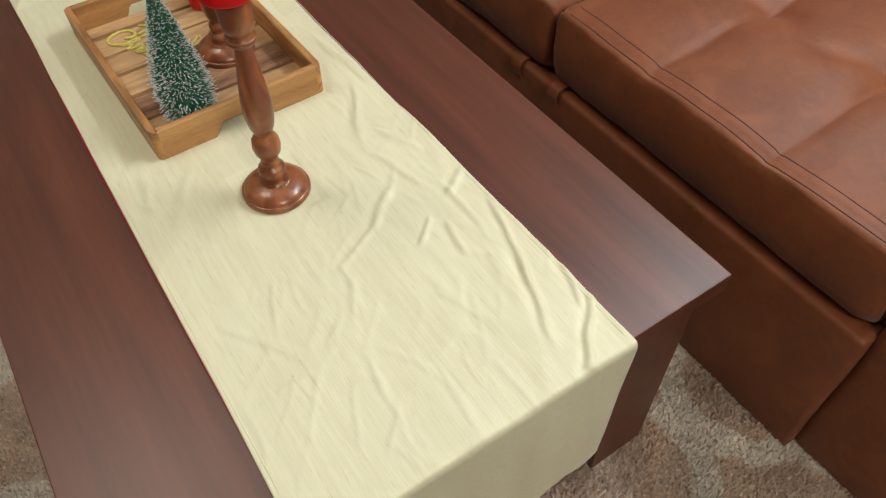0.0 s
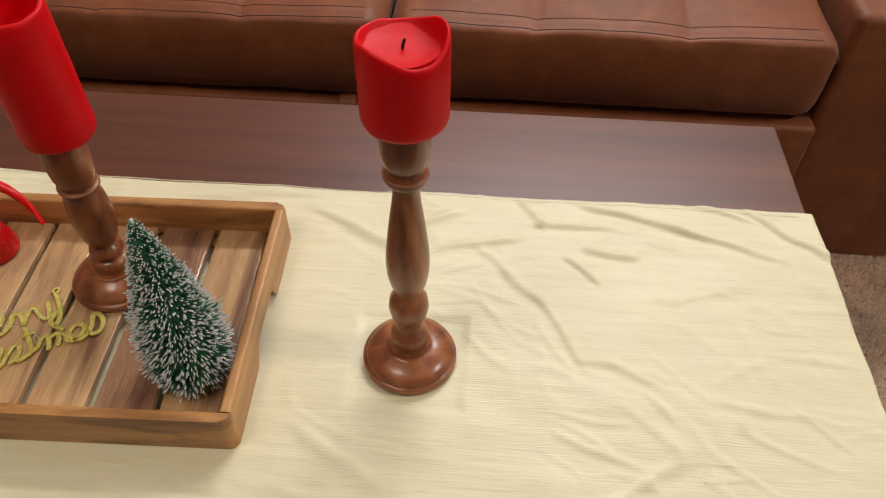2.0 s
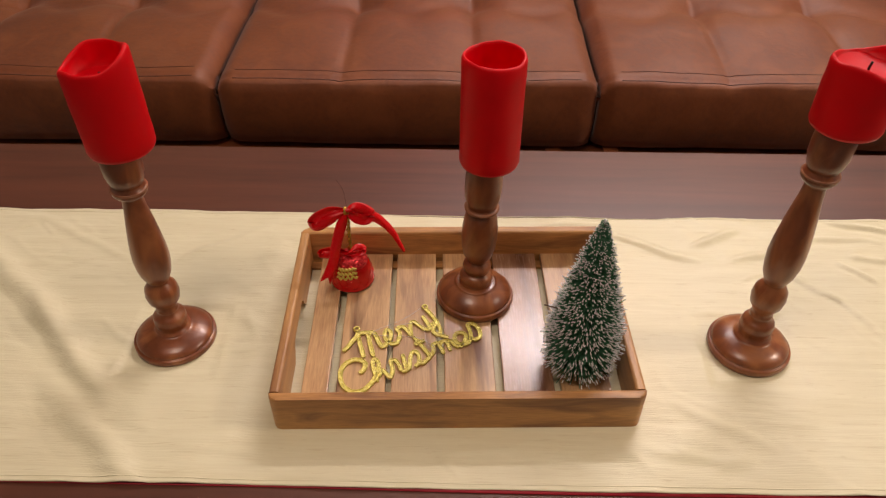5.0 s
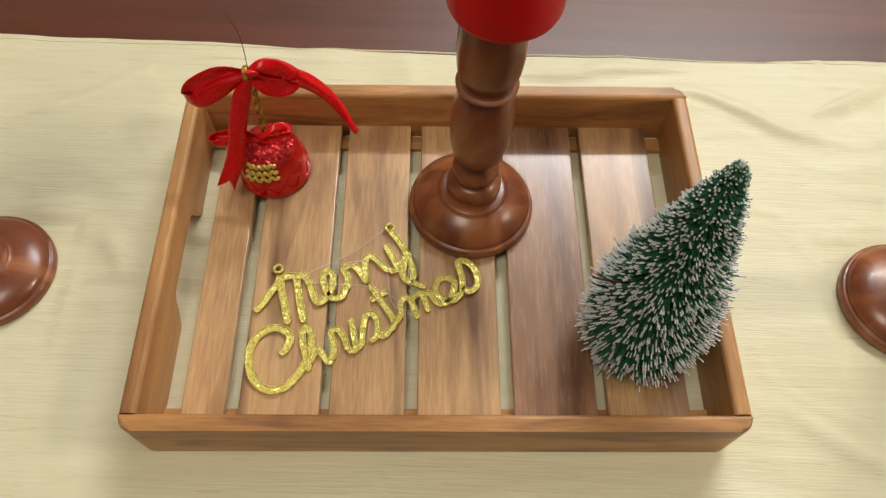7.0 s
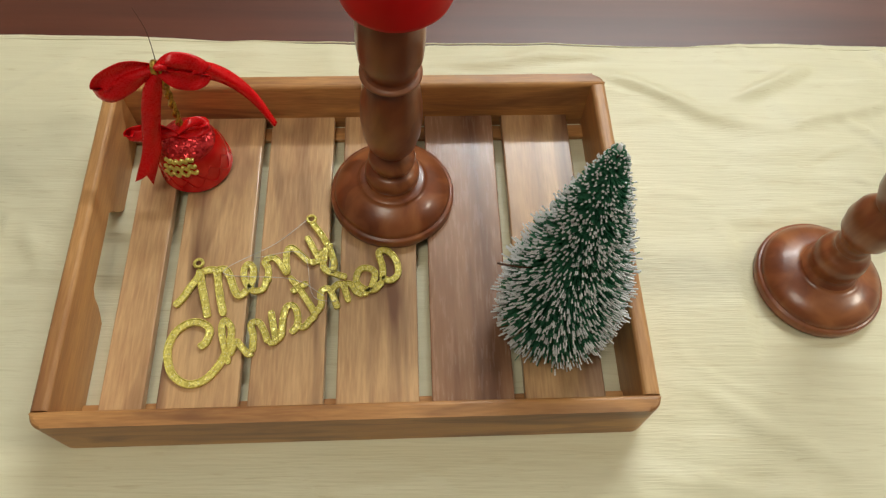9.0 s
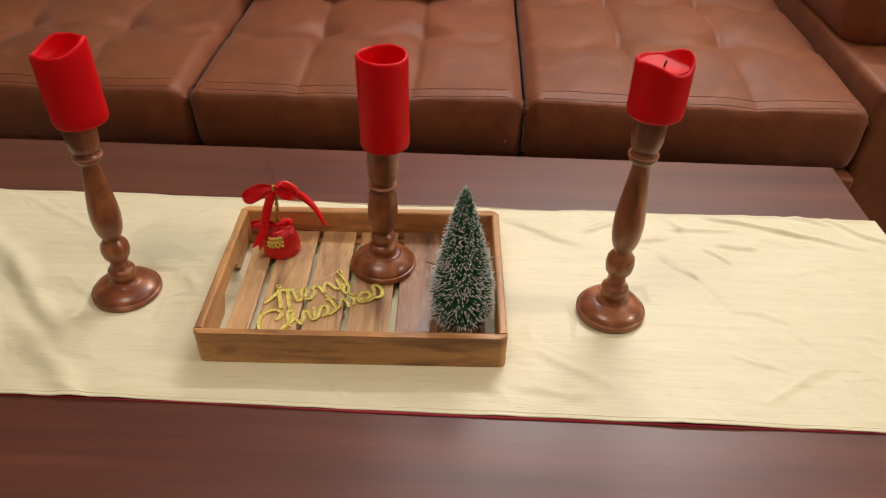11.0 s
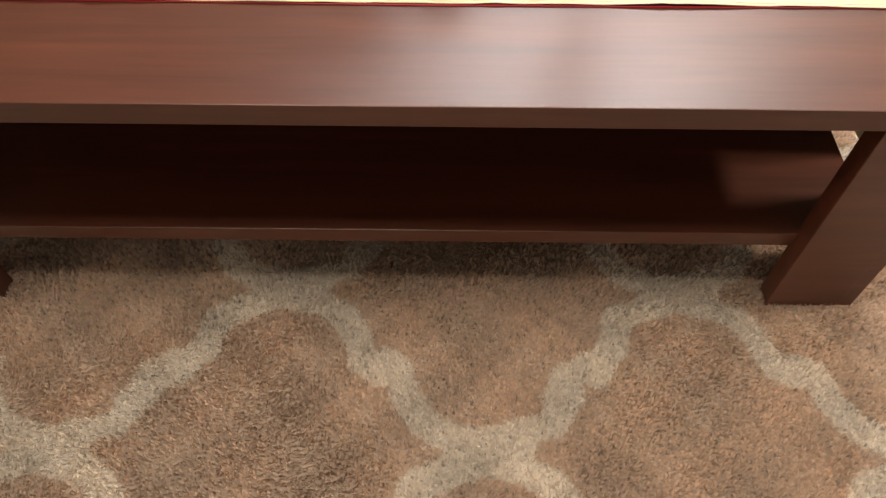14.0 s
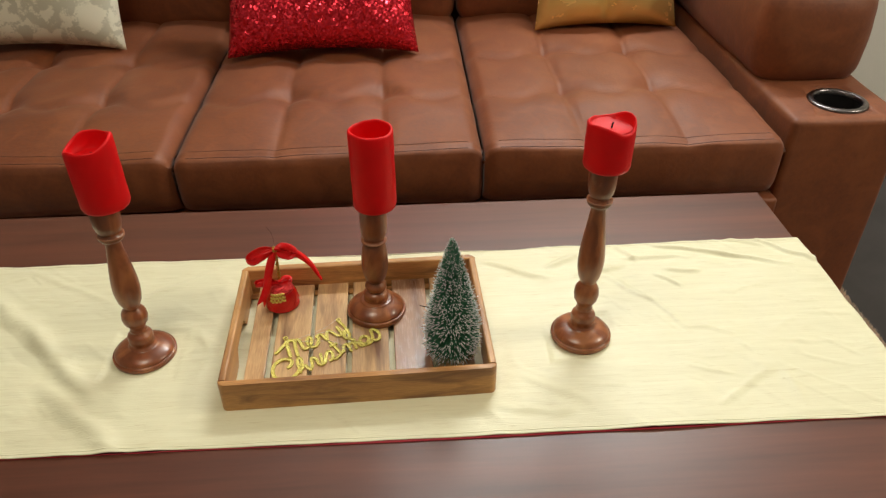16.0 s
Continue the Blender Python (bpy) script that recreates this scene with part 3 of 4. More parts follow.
# ---- bottle-brush tree ----
def brush_tree(x, y):
    t = thing("miniature_christmas_tree", *on_tray(x, y), "small green bottle-brush fir tree with snow-white tips, in the tray", "christmas tree")
    mesh_ob("foot", *lathe([(0, 0), (0.015, 0), (0.016, 0.002), (0.0155, 0.010), (0.013, 0.013), (0, 0.0135)], 28), M_POT, t, "dark red wooden foot")
    mesh_ob("stem", *tube([Vector((0, 0, 0.012 + 0.019 * k)) for k in range(11)], 0.0016, 7), M_TWIG, t)
    rng = np.random.default_rng(5)
    n, z0, z1 = 7000, 0.022, 0.206
    s = np.where(rng.random(n) < 0.82, 1 - np.sqrt(1 - rng.random(n) * 0.99), 0.55 + 0.45 * rng.random(n))
    full = 0.0424 * (1 - s) ** 0.84 + 0.0028
    full *= np.where(s < 0.12, 0.80 + 0.2 * s / 0.12, 1.0) * (1 + 0.06 * rng.standard_normal(n)).clip(0.85, 1.14)
    ang = rng.random(n) * 2 * np.pi
    up = 0.30 - 0.65 * np.clip(1 - s / 0.16, 0, 1) + 0.14 * rng.standard_normal(n)
    out = np.stack([np.cos(ang), np.sin(ang), up], 1)
    out /= np.linalg.norm(out, axis=1)[:, None]
    root = np.stack([np.zeros(n), np.zeros(n), z0 + (z1 - z0) * s - 0.004], 1)
    side = np.stack([-np.sin(ang), np.cos(ang), np.zeros(n)], 1)
    third = np.cross(out, side)
    ln = full / np.sqrt(1 - out[:, 2] ** 2)

    def needles(name, a0, a1, w0, w1, material, label, share):
        rings, m = [], int(n * share)
        for at, w in ((a0, w0), (a1, w1)):
            mid = root + out * (ln * at)[:, None]
            rings += [(mid + (side * math.cos(k * 2.0944) + third * math.sin(k * 2.0944)) * w)[:m] for k in range(3)]
        verts = np.stack(rings, 1).reshape(-1, 3)
        base = np.arange(m)[:, None] * 6
        quads = np.concatenate([base + np.array(q) for q in ((0, 1, 4, 3), (1, 2, 5, 4), (2, 0, 3, 5))], 1).reshape(-1, 4)
        tris = (base + np.array((3, 4, 5))).reshape(-1, 3)
        tagged(mesh_ob(name, verts.tolist(), quads.tolist() + tris.tolist(), material, t, label, smooth=False), kind="stuff")

    needles("brush", 0.22, 0.92, 0.00050, 0.00040, M_NEEDLE, "green wire bristles", 1.0)
    needles("flocking", 0.915, 1.015, 0.00046, 0.00064, M_SNOW, "white flocked bristle tips", 0.48)
    prof = [(0, 0.018)] + [(0.0415 * (1 - k / 12) ** 0.9 * (0.80 if k else 0.55) + 0.0004, 0.024 + 0.174 * k / 12) for k in range(13)] + [(0, 0.199)]
    mesh_ob("inner_bristles", *lathe(dense(prof, 2), 40), M_NEEDLE, t)
    mesh_ob("frosted_tip", *lathe(dense([(0, 0.197), (0.0014, 0.198), (0.0015, 0.202), (0.0011, 0.2050), (0, 0.2056)], 2), 20), M_SNOW, t, "frosted white tip")
    mesh_ob("stray_wire", *tube(smooth_line([(-0.020, -0.002, 0.085), (-0.034, -0.004, 0.091), (-0.046, -0.003, 0.094)], 5), 0.0007, 6), M_TWIG, t)


brush_tree(0.003, -0.138)


# ---- red bell with a bow ----
def ribbon(name, points, width, across, parent, ends=1.0):
    """A satin band along the points; across gives the band's broad side at its start and end."""
    line = smooth_line(points, 10)
    a0, a1 = Vector(across[0]).normalized(), Vector(across[1]).normalized()
    n, m, verts = len(line), 7, []
    for i, p in enumerate(line):
        f = i / (n - 1)
        d = (line[min(i + 1, n - 1)] - line[max(i - 1, 0)]).normalized()
        a = a0.lerp(a1, f)
        a = (a - d * a.dot(d)).normalized()
        nn = d.cross(a)
        w = width * (0.45 + 0.55 * min(1.0, 5 * f)) * (1 if ends == 1.0 else (0.45 + 0.55 * min(1.0, 5 * (1 - f))) if ends == 0.0 else 1 - (1 - ends) * f)
        for j in range(m):
            v = j / (m - 1) - 0.5
            notch = d * (0.009 * (1 - abs(2 * v)) * max(0.0, (f - 0.75) / 0.25)) if ends == 1.0 else Vector((0, 0, 0))
            verts.append(p - notch + a * v * w + nn * (0.0016 * math.cos(v * math.pi * 1.5) + 0.0006 * math.sin(f * 15 + v * 6)))
    ob = mesh_ob(name, verts, grid_faces(n, m), M_RIBBON, parent)
    s = ob.modifiers.new("thick", "SOLIDIFY")
    s.thickness = 0.0005


def bell_ornament():
    bx, by = -0.256, -0.020
    o = on_tray(bx, by)
    b = thing("bell_ornament", *o, "shiny red bell ornament with satin bow and gold cord", "bell ornament")
    shift = Vector((-0.0045, 0.011, 0))
    pieces = []
    prof = [(0.0, 0.0410), (0.006, 0.0405), (0.0125, 0.0385), (0.0180, 0.0345), (0.0215, 0.0295), (0.0238, 0.0235), (0.0252, 0.0165), (0.0260, 0.0095), (0.0268, 0.0050), (0.0272, 0.0030), (0.0266, 0.0012), (0.0250, 0.002), (0.023, 0.009), (0.020, 0.02), (0.0, 0.03)]
    pieces.append(mesh_ob("bell_body", *lathe(dense(prof, 3), 56), M_BELL, b))
    band = [(0.0065, 0.0407), (0.0128, 0.0388), (0.0183, 0.0348), (0.0208, 0.0312), (0.0203, 0.0305), (0.0165, 0.0345), (0.0060, 0.0395)]
    pieces.append(mesh_ob("glitter_band", *lathe(dense(band, 2), 48), M_BELL_GLIT, b, "red glitter shoulder"))
    # two rows of low embossed scales
    for rr, zz, off in ((0.0242, 0.0220, 0.0), (0.0256, 0.0140, 0.26)):
        for k in range(12):
            a0 = k * 2 * math.pi / 12 + off
            arc = [(a0 + 0.25 * (2 * q - 1), rr + 0.0013 * math.sin(q * math.pi), zz - 0.0066 * math.sin(q * math.pi)) for q in [i / 10 for i in range(11)]]
            line = [Vector((r * math.cos(a), r * math.sin(a), h)) for a, r, h in arc]
            pieces.append(mesh_ob("embossed_scale", *tube(line, 0.00042, 5), M_BELL, b))
    # small gold plate with looped letters on the front of the bell
    for rise, reach, loops in ((0.0315, 0.0205, 5), (0.0265, 0.0228, 5), (0.0215, 0.0243, 4)):
        line = []
        for i in range(12 * loops + 1):
            q = i / (12 * loops)
            a = -2.20 + 1.05 * q
            line.append(Vector((reach * math.cos(a), reach * math.sin(a) - 0.0012, rise + 0.004 * q + 0.0020 * math.sin(q * loops * 2 * math.pi))))
        pieces.append(mesh_ob("gold_scroll", *tube(line, 0.0013, 6), M_GOLD, b, "small gold glitter scroll"))
    for p in pieces:
        p.location = shift
    knot = Vector((-0.004, 0.016, 0.103))
    for turn in (0.0, math.pi):
        line = [(Vector((0.0, 0.0, 0.0405)) + shift).lerp(knot, q) + Vector((math.cos(q * 22 + turn), math.sin(q * 22 + turn), 0)) * 0.0016 for q in [i / 40 for i in range(41)]]
        mesh_ob("gold_cord", *tube(line, 0.0014, 6), M_CORD, b, "twisted gold cord")
    mesh_ob("knot", *tube(smooth_line([knot + Vector((-0.005, 0, 0)), knot + Vector((0, -0.002, 0.002)), knot + Vector((0.006, 0, 0))], 5), 0.0024, 10), M_RIBBON, b)
    mesh_ob("gold_tie", *tube([knot + Vector((-0.003 + 0.0008 * q / 6, 0.0042 * math.cos(q), 0.0042 * math.sin(q))) for q in [i * 0.4 for i in range(48)]], 0.0009, 6), M_CORD, b)
    up = ((0, 0.45, 1), (0, 0.5, 1))
    k = tuple(knot)
    ribbon("bow_loop", [k, (-0.021, 0.014, 0.104), (-0.039, 0.009, 0.097), (-0.043, 0.006, 0.091), (-0.037, 0.005, 0.089), (-0.020, 0.010, 0.097), k], 0.0125, up, b, 0.0)
    ribbon("bow_loop", [k, (0.005, 0.018, 0.106), (0.015, 0.021, 0.102), (0.0225, 0.020, 0.095), (0.016, 0.016, 0.090), (0.005, 0.013, 0.096), k], 0.0125, up, b, 0.0)
    ribbon("ribbon_tail", [k, (0.013, 0.022, 0.095), (0.030, 0.030, 0.080), (0.046, 0.030, 0.060), (0.060, 0.022, 0.036)], 0.018, ((0, 0.4, 1), (0.2, 0.6, 1)), b, 0.25)
    ribbon("ribbon_tail", [k, (-0.012, 0.006, 0.084), (-0.018, -0.002, 0.062), (-0.022, -0.010, 0.044), (-0.032, -0.022, 0.022)], 0.0125, ((1, 0.2, 0), (1, 0.3, 0)), b, 1.0)
    n2 = (-0.006, 0.006, 0.045)
    ribbon("bow_loop", [n2, (-0.018, 0.007, 0.050), (-0.036, 0.004, 0.049), (-0.037, 0.002, 0.046), (-0.018, 0.004, 0.046), n2], 0.010, ((0, 0.3, 1), (0, 0.3, 1)), b, 0.0)
    ribbon("bow_loop", [n2, (0.004, 0.012, 0.050), (0.011, 0.015, 0.047), (0.010, 0.012, 0.043), (0.002, 0.009, 0.042), n2], 0.008, up, b, 0.0)
    # fine hanging thread
    mesh_ob("hanging_thread", *tube(smooth_line([k, (-0.008, 0.030, 0.120), (-0.018, 0.045, 0.126)], 6), 0.0003, 4), M_STITCH, b)


bell_ornament()

# ---- gold lettering: Merry Christmas ----
# strokes of each letter in millimetres, along and across the words
FIRST_WORD = (
    ((-19, 61), (-12, 64), (-5, 69), (3, 74), (7, 79)), ((6, 77), (3, 66), (0, 51), (-2, 42)), ((7, 77), (14, 75), (16, 71), (12, 56), (8, 38)), ((16, 73), (22, 71), (23, 64), (22, 54), (23, 47), (30, 48)),
    ((30, 48), (36, 54), (40, 62), (38, 67), (33, 63), (31, 54), (33, 46), (40, 44), (46, 52)), ((45, 47), (49, 57), (49, 63), (55, 64), (58, 58), (59, 46)),
    ((59, 46), (63, 57), (67, 64), (71, 64), (74, 56), (77, 47)), ((77, 47), (83, 46), (84, 54), (84, 68)), ((84, 50), (91, 51), (97, 54)), ((92, 77), (94, 64), (94, 50), (92, 38), (87, 33), (84, 39), (88, 46), (93, 51)))
SECOND_WORD = (
    ((-15, 24), (-9, 26), (-4, 33), (-7, 40), (-14, 44), (-25, 42), (-34, 32), (-37, 16), (-31, 4), (-20, 1), (-8, 6), (3, 15)), ((3, 15), (9, 26), (8, 34), (4, 31), (1, 21), (-2, 4)),
    ((1, 9), (8, 16), (10, 12), (12, 4), (15, 4)), ((15, 4), (20, 14), (22, 23), (27, 22), (28, 15), (27, 5)), ((38, 26), (35, 15), (32, 4), (27, 5)), ((32, 4), (37, 6), (42, 15), (48, 23), (53, 22), (53, 15), (49, 7), (43, 4)), ((49, 7), (53, 4), (58, 6)))
THIRD_PART = (
    ((57, 6), (63, 9), (63, 22), (60, 44)), ((56, 32), (62, 33), (69, 33)), ((63, 9), (70, 13), (74, 22), (80, 22), (80, 13), (79, 5)), ((81, 20), (87, 22), (90, 19), (88, 6)), ((90, 20), (95, 18), (96, 11), (99, 6)),
    ((99, 6), (107, 9), (114, 17), (112, 23), (106, 25), (100, 19), (101, 11), (108, 6), (116, 9)), ((116, 9), (121, 19), (124, 31), (130, 29), (132, 19), (128, 9), (121, 7), (117, 12)), ((87, 33), (91, 28), (95, 24)))


def gold_lettering():
    g = thing("gold_lettering", *on_tray(-0.212, -0.173), "gold glitter plastic ornament reading Merry Christmas, lying in the tray", "ornament", rz=29)
    lift = 0.0010
    dot_verts, dot_faces = [], []
    for order, stroke in enumerate((*FIRST_WORD, *SECOND_WORD, *THIRD_PART)):
        line = smooth_line([(u * 0.001, v * 0.001, 0) for u, v in stroke], 6)
        n, half, low = len(line), 0.0027 if order in (0, 1, 2, 3, 10) else 0.0024, lift + 0.00006 * (order % 5)
        verts, faces = [], []
        for i, p in enumerate(line):
            d = (line[min(i + 1, n - 1)] - line[max(i - 1, 0)]).normalized()
            s = Vector((-d.y, d.x, 0))
            w = half * (1.0 if 0 < i < n - 1 else 0.6)
            # a shallow channel: flat middle between two thin raised edges
            for off, z in ((-w, 0.0), (-w, 0.0014), (-w + 0.0002, 0.0018), (-w + 0.0006, 0.0018), (-w + 0.0009, 0.0012), (w - 0.0009, 0.0012), (w - 0.0006, 0.0018), (w - 0.0002, 0.0018), (w, 0.0014), (w, 0.0)):
                verts.append((p.x + s.x * off, p.y + s.y * off, z + low))
            if i % 3 == 1:
                for side in (-0.0009, 0.0009):
                    q, r, b = p + s * side, 0.00055, len(dot_verts)
                    dot_verts += [(q.x + r * math.cos(a), q.y + r * math.sin(a), low + 0.0012) for a in (0.3, 1.87, 3.44, 5.01)] + [(q.x, q.y, low + 0.0017)]
                    dot_faces += [(b + k, b + (k + 1) % 4, b + 4) for k in range(4)]
        for i in range(n - 1):
            for j in range(10):
                a, c = i * 10 + j, i * 10 + (j + 1) % 10
                faces.append((a, c, c + 10, a + 10))
        faces += [tuple(range(9, -1, -1)), tuple((n - 1) * 10 + j for j in range(10))]
        mesh_ob("letter_stroke", verts, faces, M_GOLD, g, smooth=False)
    tagged(mesh_ob("glitter_dots", dot_verts, dot_faces, M_DOT, g, "pale bright glitter dots", smooth=False), kind="stuff")
    for u, v in ((0.0075, 0.0845), (0.0930, 0.0795)):
        ring = [Vector((u + 0.0030 * math.cos(a), v + 0.0030 * math.sin(a), 0.0022)) for a in [i * math.pi / 10 for i in range(21)]]
        mesh_ob("hanging_ring", *tube(ring, 0.0012, 6), M_GOLD, g)
    for pts in (((0.090, 0.080, 0.003), (0.062, 0.072, 0.004), (0.020, 0.068, 0.004), (0.060, 0.040, 0.005), (0.075, 0.018, 0.003)), ((0.045, 0.068, 0.004), (0.075, 0.055, 0.005), (0.068, 0.022, 0.004), (0.080, 0.010, 0.003))):
        mesh_ob("nylon_thread", *tube(smooth_line(pts, 8), 0.00022, 4), M_THREAD, g, "fine clear hanging thread")


gold_lettering()


# ---- sofa ----
SEAMS = (-0.551, 0.112, 0.778)
CW = 0.664


def seat_cushion(x0, x1, parent, seed):
    """A thick tufted seat cushion: front face, rounded nose, long top with two seams and buttons."""
    nu = 90
    prof = [(0.520, 0.343), (0.480, 0.343), (0.462, 0.352), (0.453, 0.375), (0.449, 0.405), (0.449, 0.435), (0.4495, 0.460), (0.4510, 0.477), (0.4550, 0.4850), (0.4605, 0.4838), (0.4670, 0.4885)]
    top = [(0.467 + 0.883 * k / 60, 0.4885) for k in range(1, 61)]
    prof = prof + top
    verts = []
    for i in range(nu):
        u = i / (nu - 1)
        x = x0 + (x1 - x0) * u
        d = min(u, 1 - u) * (x1 - x0)
        rnd = max(0.0, 1 - d / 0.035)
        for k, (y, z) in enumerate(prof):
            yy, zz = y, z
            if k > 7:
                depth = max(0.0, y - 0.47)
                zz += 0.020 * min(1.0, depth / 0.16) * (1 - (2 * u - 1) ** 4)
                for c in (1 / 3, 2 / 3):
                    du = (u - c) * (x1 - x0) + 0.006 * noise.noise((y * 7, c, seed))
                    fade = min(1.0, 0.35 + depth / 0.3)
                    zz -= 0.0070 * fade * math.exp(-(du / 0.0065) ** 2) + 0.008 * fade * math.exp(-(du / 0.035) ** 2)
                    for yb in (0.73, 0.98):
                        zz -= 0.013 * math.exp(-((du / 0.045) ** 2 + ((y - yb) / 0.040) ** 2))
                for yb in (0.73, 0.98):
                    wob = yb + 0.030 * math.cos(u * 6 * math.pi) - 0.02
                    zz -= 0.0060 * math.exp(-((y - wob) / 0.020) ** 2)
                zz += 0.005 * noise.noise((x * 5, y * 5, seed)) + 0.0018 * noise.noise((x * 16, y * 14, seed + 3))
            else:
                bulge = (1 - (2 * u - 1) ** 6)
                yy -= 0.006 * bulge * math.sin(min(1.0, max(0.0, (z - 0.343) / 0.15)) * math.pi)
                yy += 0.004 * noise.noise((x * 8, z * 12, seed)) + 0.0018 * noise.noise((x * 26, z * 9, seed + 6))
            yy += 0.020 * rnd ** 2 if k < 12 else 0
            zz -= 0.030 * rnd ** 2 if k > 6 else 0
            xx = x + (0.004 * (1 if u < 0.5 else -1)) * (1 if d < 0.001 else 0)
            verts.append((xx, yy, zz))
    c = mesh_ob("seat_cushion", verts, grid_faces(nu, len(prof)), M_LEATHER, parent)
    sd = c.modifiers.new("thick", "SOLIDIFY")
    sd.thickness, sd.offset = 0.012, -1.0
    # double stitched seam along the nose, one thread in the groove and one behind it
    for rw, rad in ((9, 0.0011), (11, 0.0006)):
        line = [Vector(verts[i * len(prof) + rw]) + Vector((0, 0, 0.0003)) for i in range(5, nu - 5)]
        mesh_ob("stitched_seam", *tube(line, rad, 5), M_STITCH, c, "dark stitched seam")


def soft_block(name, x0, x1, y0, y1, z0, z1, r, parent, puff=0.0, seed=0.0, material=None):
    """A padded block with rounded edges and slightly uneven faces."""
    bm = box(x0, x1, y0, y1, z0, z1, r, 5)
    bmesh.ops.subdivide_edges(bm, edges=[e for e in bm.edges if e.calc_length() > 0.12], cuts=5, use_grid_fill=True)
    cx, cy, cz = (x0 + x1) / 2, (y0 + y1) / 2, (z0 + z1) / 2
    for v in bm.verts:
        f = Vector(((v.co.x - cx) / (x1 - x0), (v.co.y - cy) / (y1 - y0), (v.co.z - cz) / (z1 - z0))) * 2
        k = puff * (1 - min(1, f.x ** 2 * f.y ** 2 + f.y ** 2 * f.z ** 2 + f.x ** 2 * f.z ** 2))
        v.co += Vector((f.x ** 5, f.y ** 5, f.z ** 5)) * k + Vector((1, 1, 1)) * 0.004 * noise.noise(v.co * 6 + Vector((seed, 0, 0)))
    return part(name, bm, material or M_LEATHER, parent, smooth=True)


def sofa():
    s = thing("sofa", 0, 0, 0, "large brown suede-leather sofa with tufted seats and cup-holder arm", "sofa")
    left = SEAMS[0] - CW
    for k, (x0, x1) in enumerate(((left, SEAMS[0]), (SEAMS[0], SEAMS[1]), (SEAMS[1], SEAMS[2]))):
        seat_cushion(x0 - 0.003, x1 + 0.003, s, 3.0 + 7 * k)
        soft_block("back_cushion", x0 + 0.004, x1 - 0.004, 1.285, 1.50, 0.47, 0.90, 0.05, s, 0.012, k)
    soft_block("front_panel", left, 0.790, 0.448, 0.50, 0.018, 0.338, 0.010, s, 0.0, 2)
    part("seat_base", box(left, 0.785, 0.50, 1.33, 0.02, 0.335, 0.004), M_LEATHER, s)
    soft_block("back_frame", left - 0.2, 1.03, 1.49, 1.585, 0.02, 0.86, 0.03, s, 0.0, 5)
    # pull-out straps on the front panel
    for x in (0.043, 0.148):
        line = smooth_line([(x, 0.452, 0.300), (x, 0.444, 0.318), (x, 0.443, 0.334), (x, 0.452, 0.3435), (x, 0.478, 0.344)], 6)
        verts = []
        for i, p in enumerate(line):
            verts += [p + Vector((dx, 0, 0)) for dx in (-0.013, -0.0125, 0.0125, 0.013)]
        st = mesh_ob("strap", verts, grid_faces(len(line), 4), M_LEATHER, s, "leather pull strap")
        sd = st.modifiers.new("thick", "SOLIDIFY")
        sd.thickness = 0.003
    # right arm: low console with a cup holder, padded rest behind it
    ax0, ax1, ay0, az = 0.785, 1.045, 0.470, 0.520
    arm = soft_block("arm_console", ax0, ax1, ay0, 1.50, 0.018, az, 0.016, s, 0.004, 11)
    cut = new("cup_cutter", bpy.data.meshes.new("cup_cutter"))
    bm = bmesh.new()
    cx, cy, cr = 0.925, 0.562, 0.056
    bmesh.ops.create_cone(bm, cap_ends=True, segments=40, radius1=cr - 0.002, radius2=cr - 0.002, depth=0.16, matrix=Matrix.Translation((cx, cy, az)))
    bm.to_mesh(cut.data)
    bm.free()
    mod = arm.modifiers.new("hole", "BOOLEAN")
    mod.object, mod.operation, mod.solver = cut, "DIFFERENCE", "EXACT"
    dg = bpy.context.evaluated_depsgraph_get()
    holed = bpy.data.meshes.new_from_object(arm.evaluated_get(dg))
    arm.modifiers.clear()
    arm.data = holed
    bpy.data.objects.remove(cut)
    cup = mesh_ob("cup_holder", *lathe([(0, az - 0.070), (cr - 0.008, az - 0.070), (cr - 0.005, az - 0.066), (cr - 0.004, az + 0.001)], 44), M_CUP, s, "deep black cup holder")
    mesh_ob("rim", *lathe([(cr - 0.005, az - 0.004), (cr - 0.005, az + 0.004), (cr - 0.002, az + 0.0065), (cr + 0.006, az + 0.006), (cr + 0.009, az + 0.003), (cr + 0.009, az - 0.002), (cr - 0.005, az - 0.004)], 48), M_CHROME, cup, "steel rim")
    for o in (cup, *cup.children):
        for v in o.data.vertices:
            v.co.x += cx
            v.co.y += cy
    soft_block("arm_pad", ax0 - 0.004, ax1 + 0.004, 0.672, 1.48, az - 0.02, 0.745, 0.062, s, 0.014, 17)
    soft_block("arm", left - 0.255, left - 0.004, 0.452, 1.50, 0.018, 0.60, 0.03, s, 0.004, 21)


sofa()


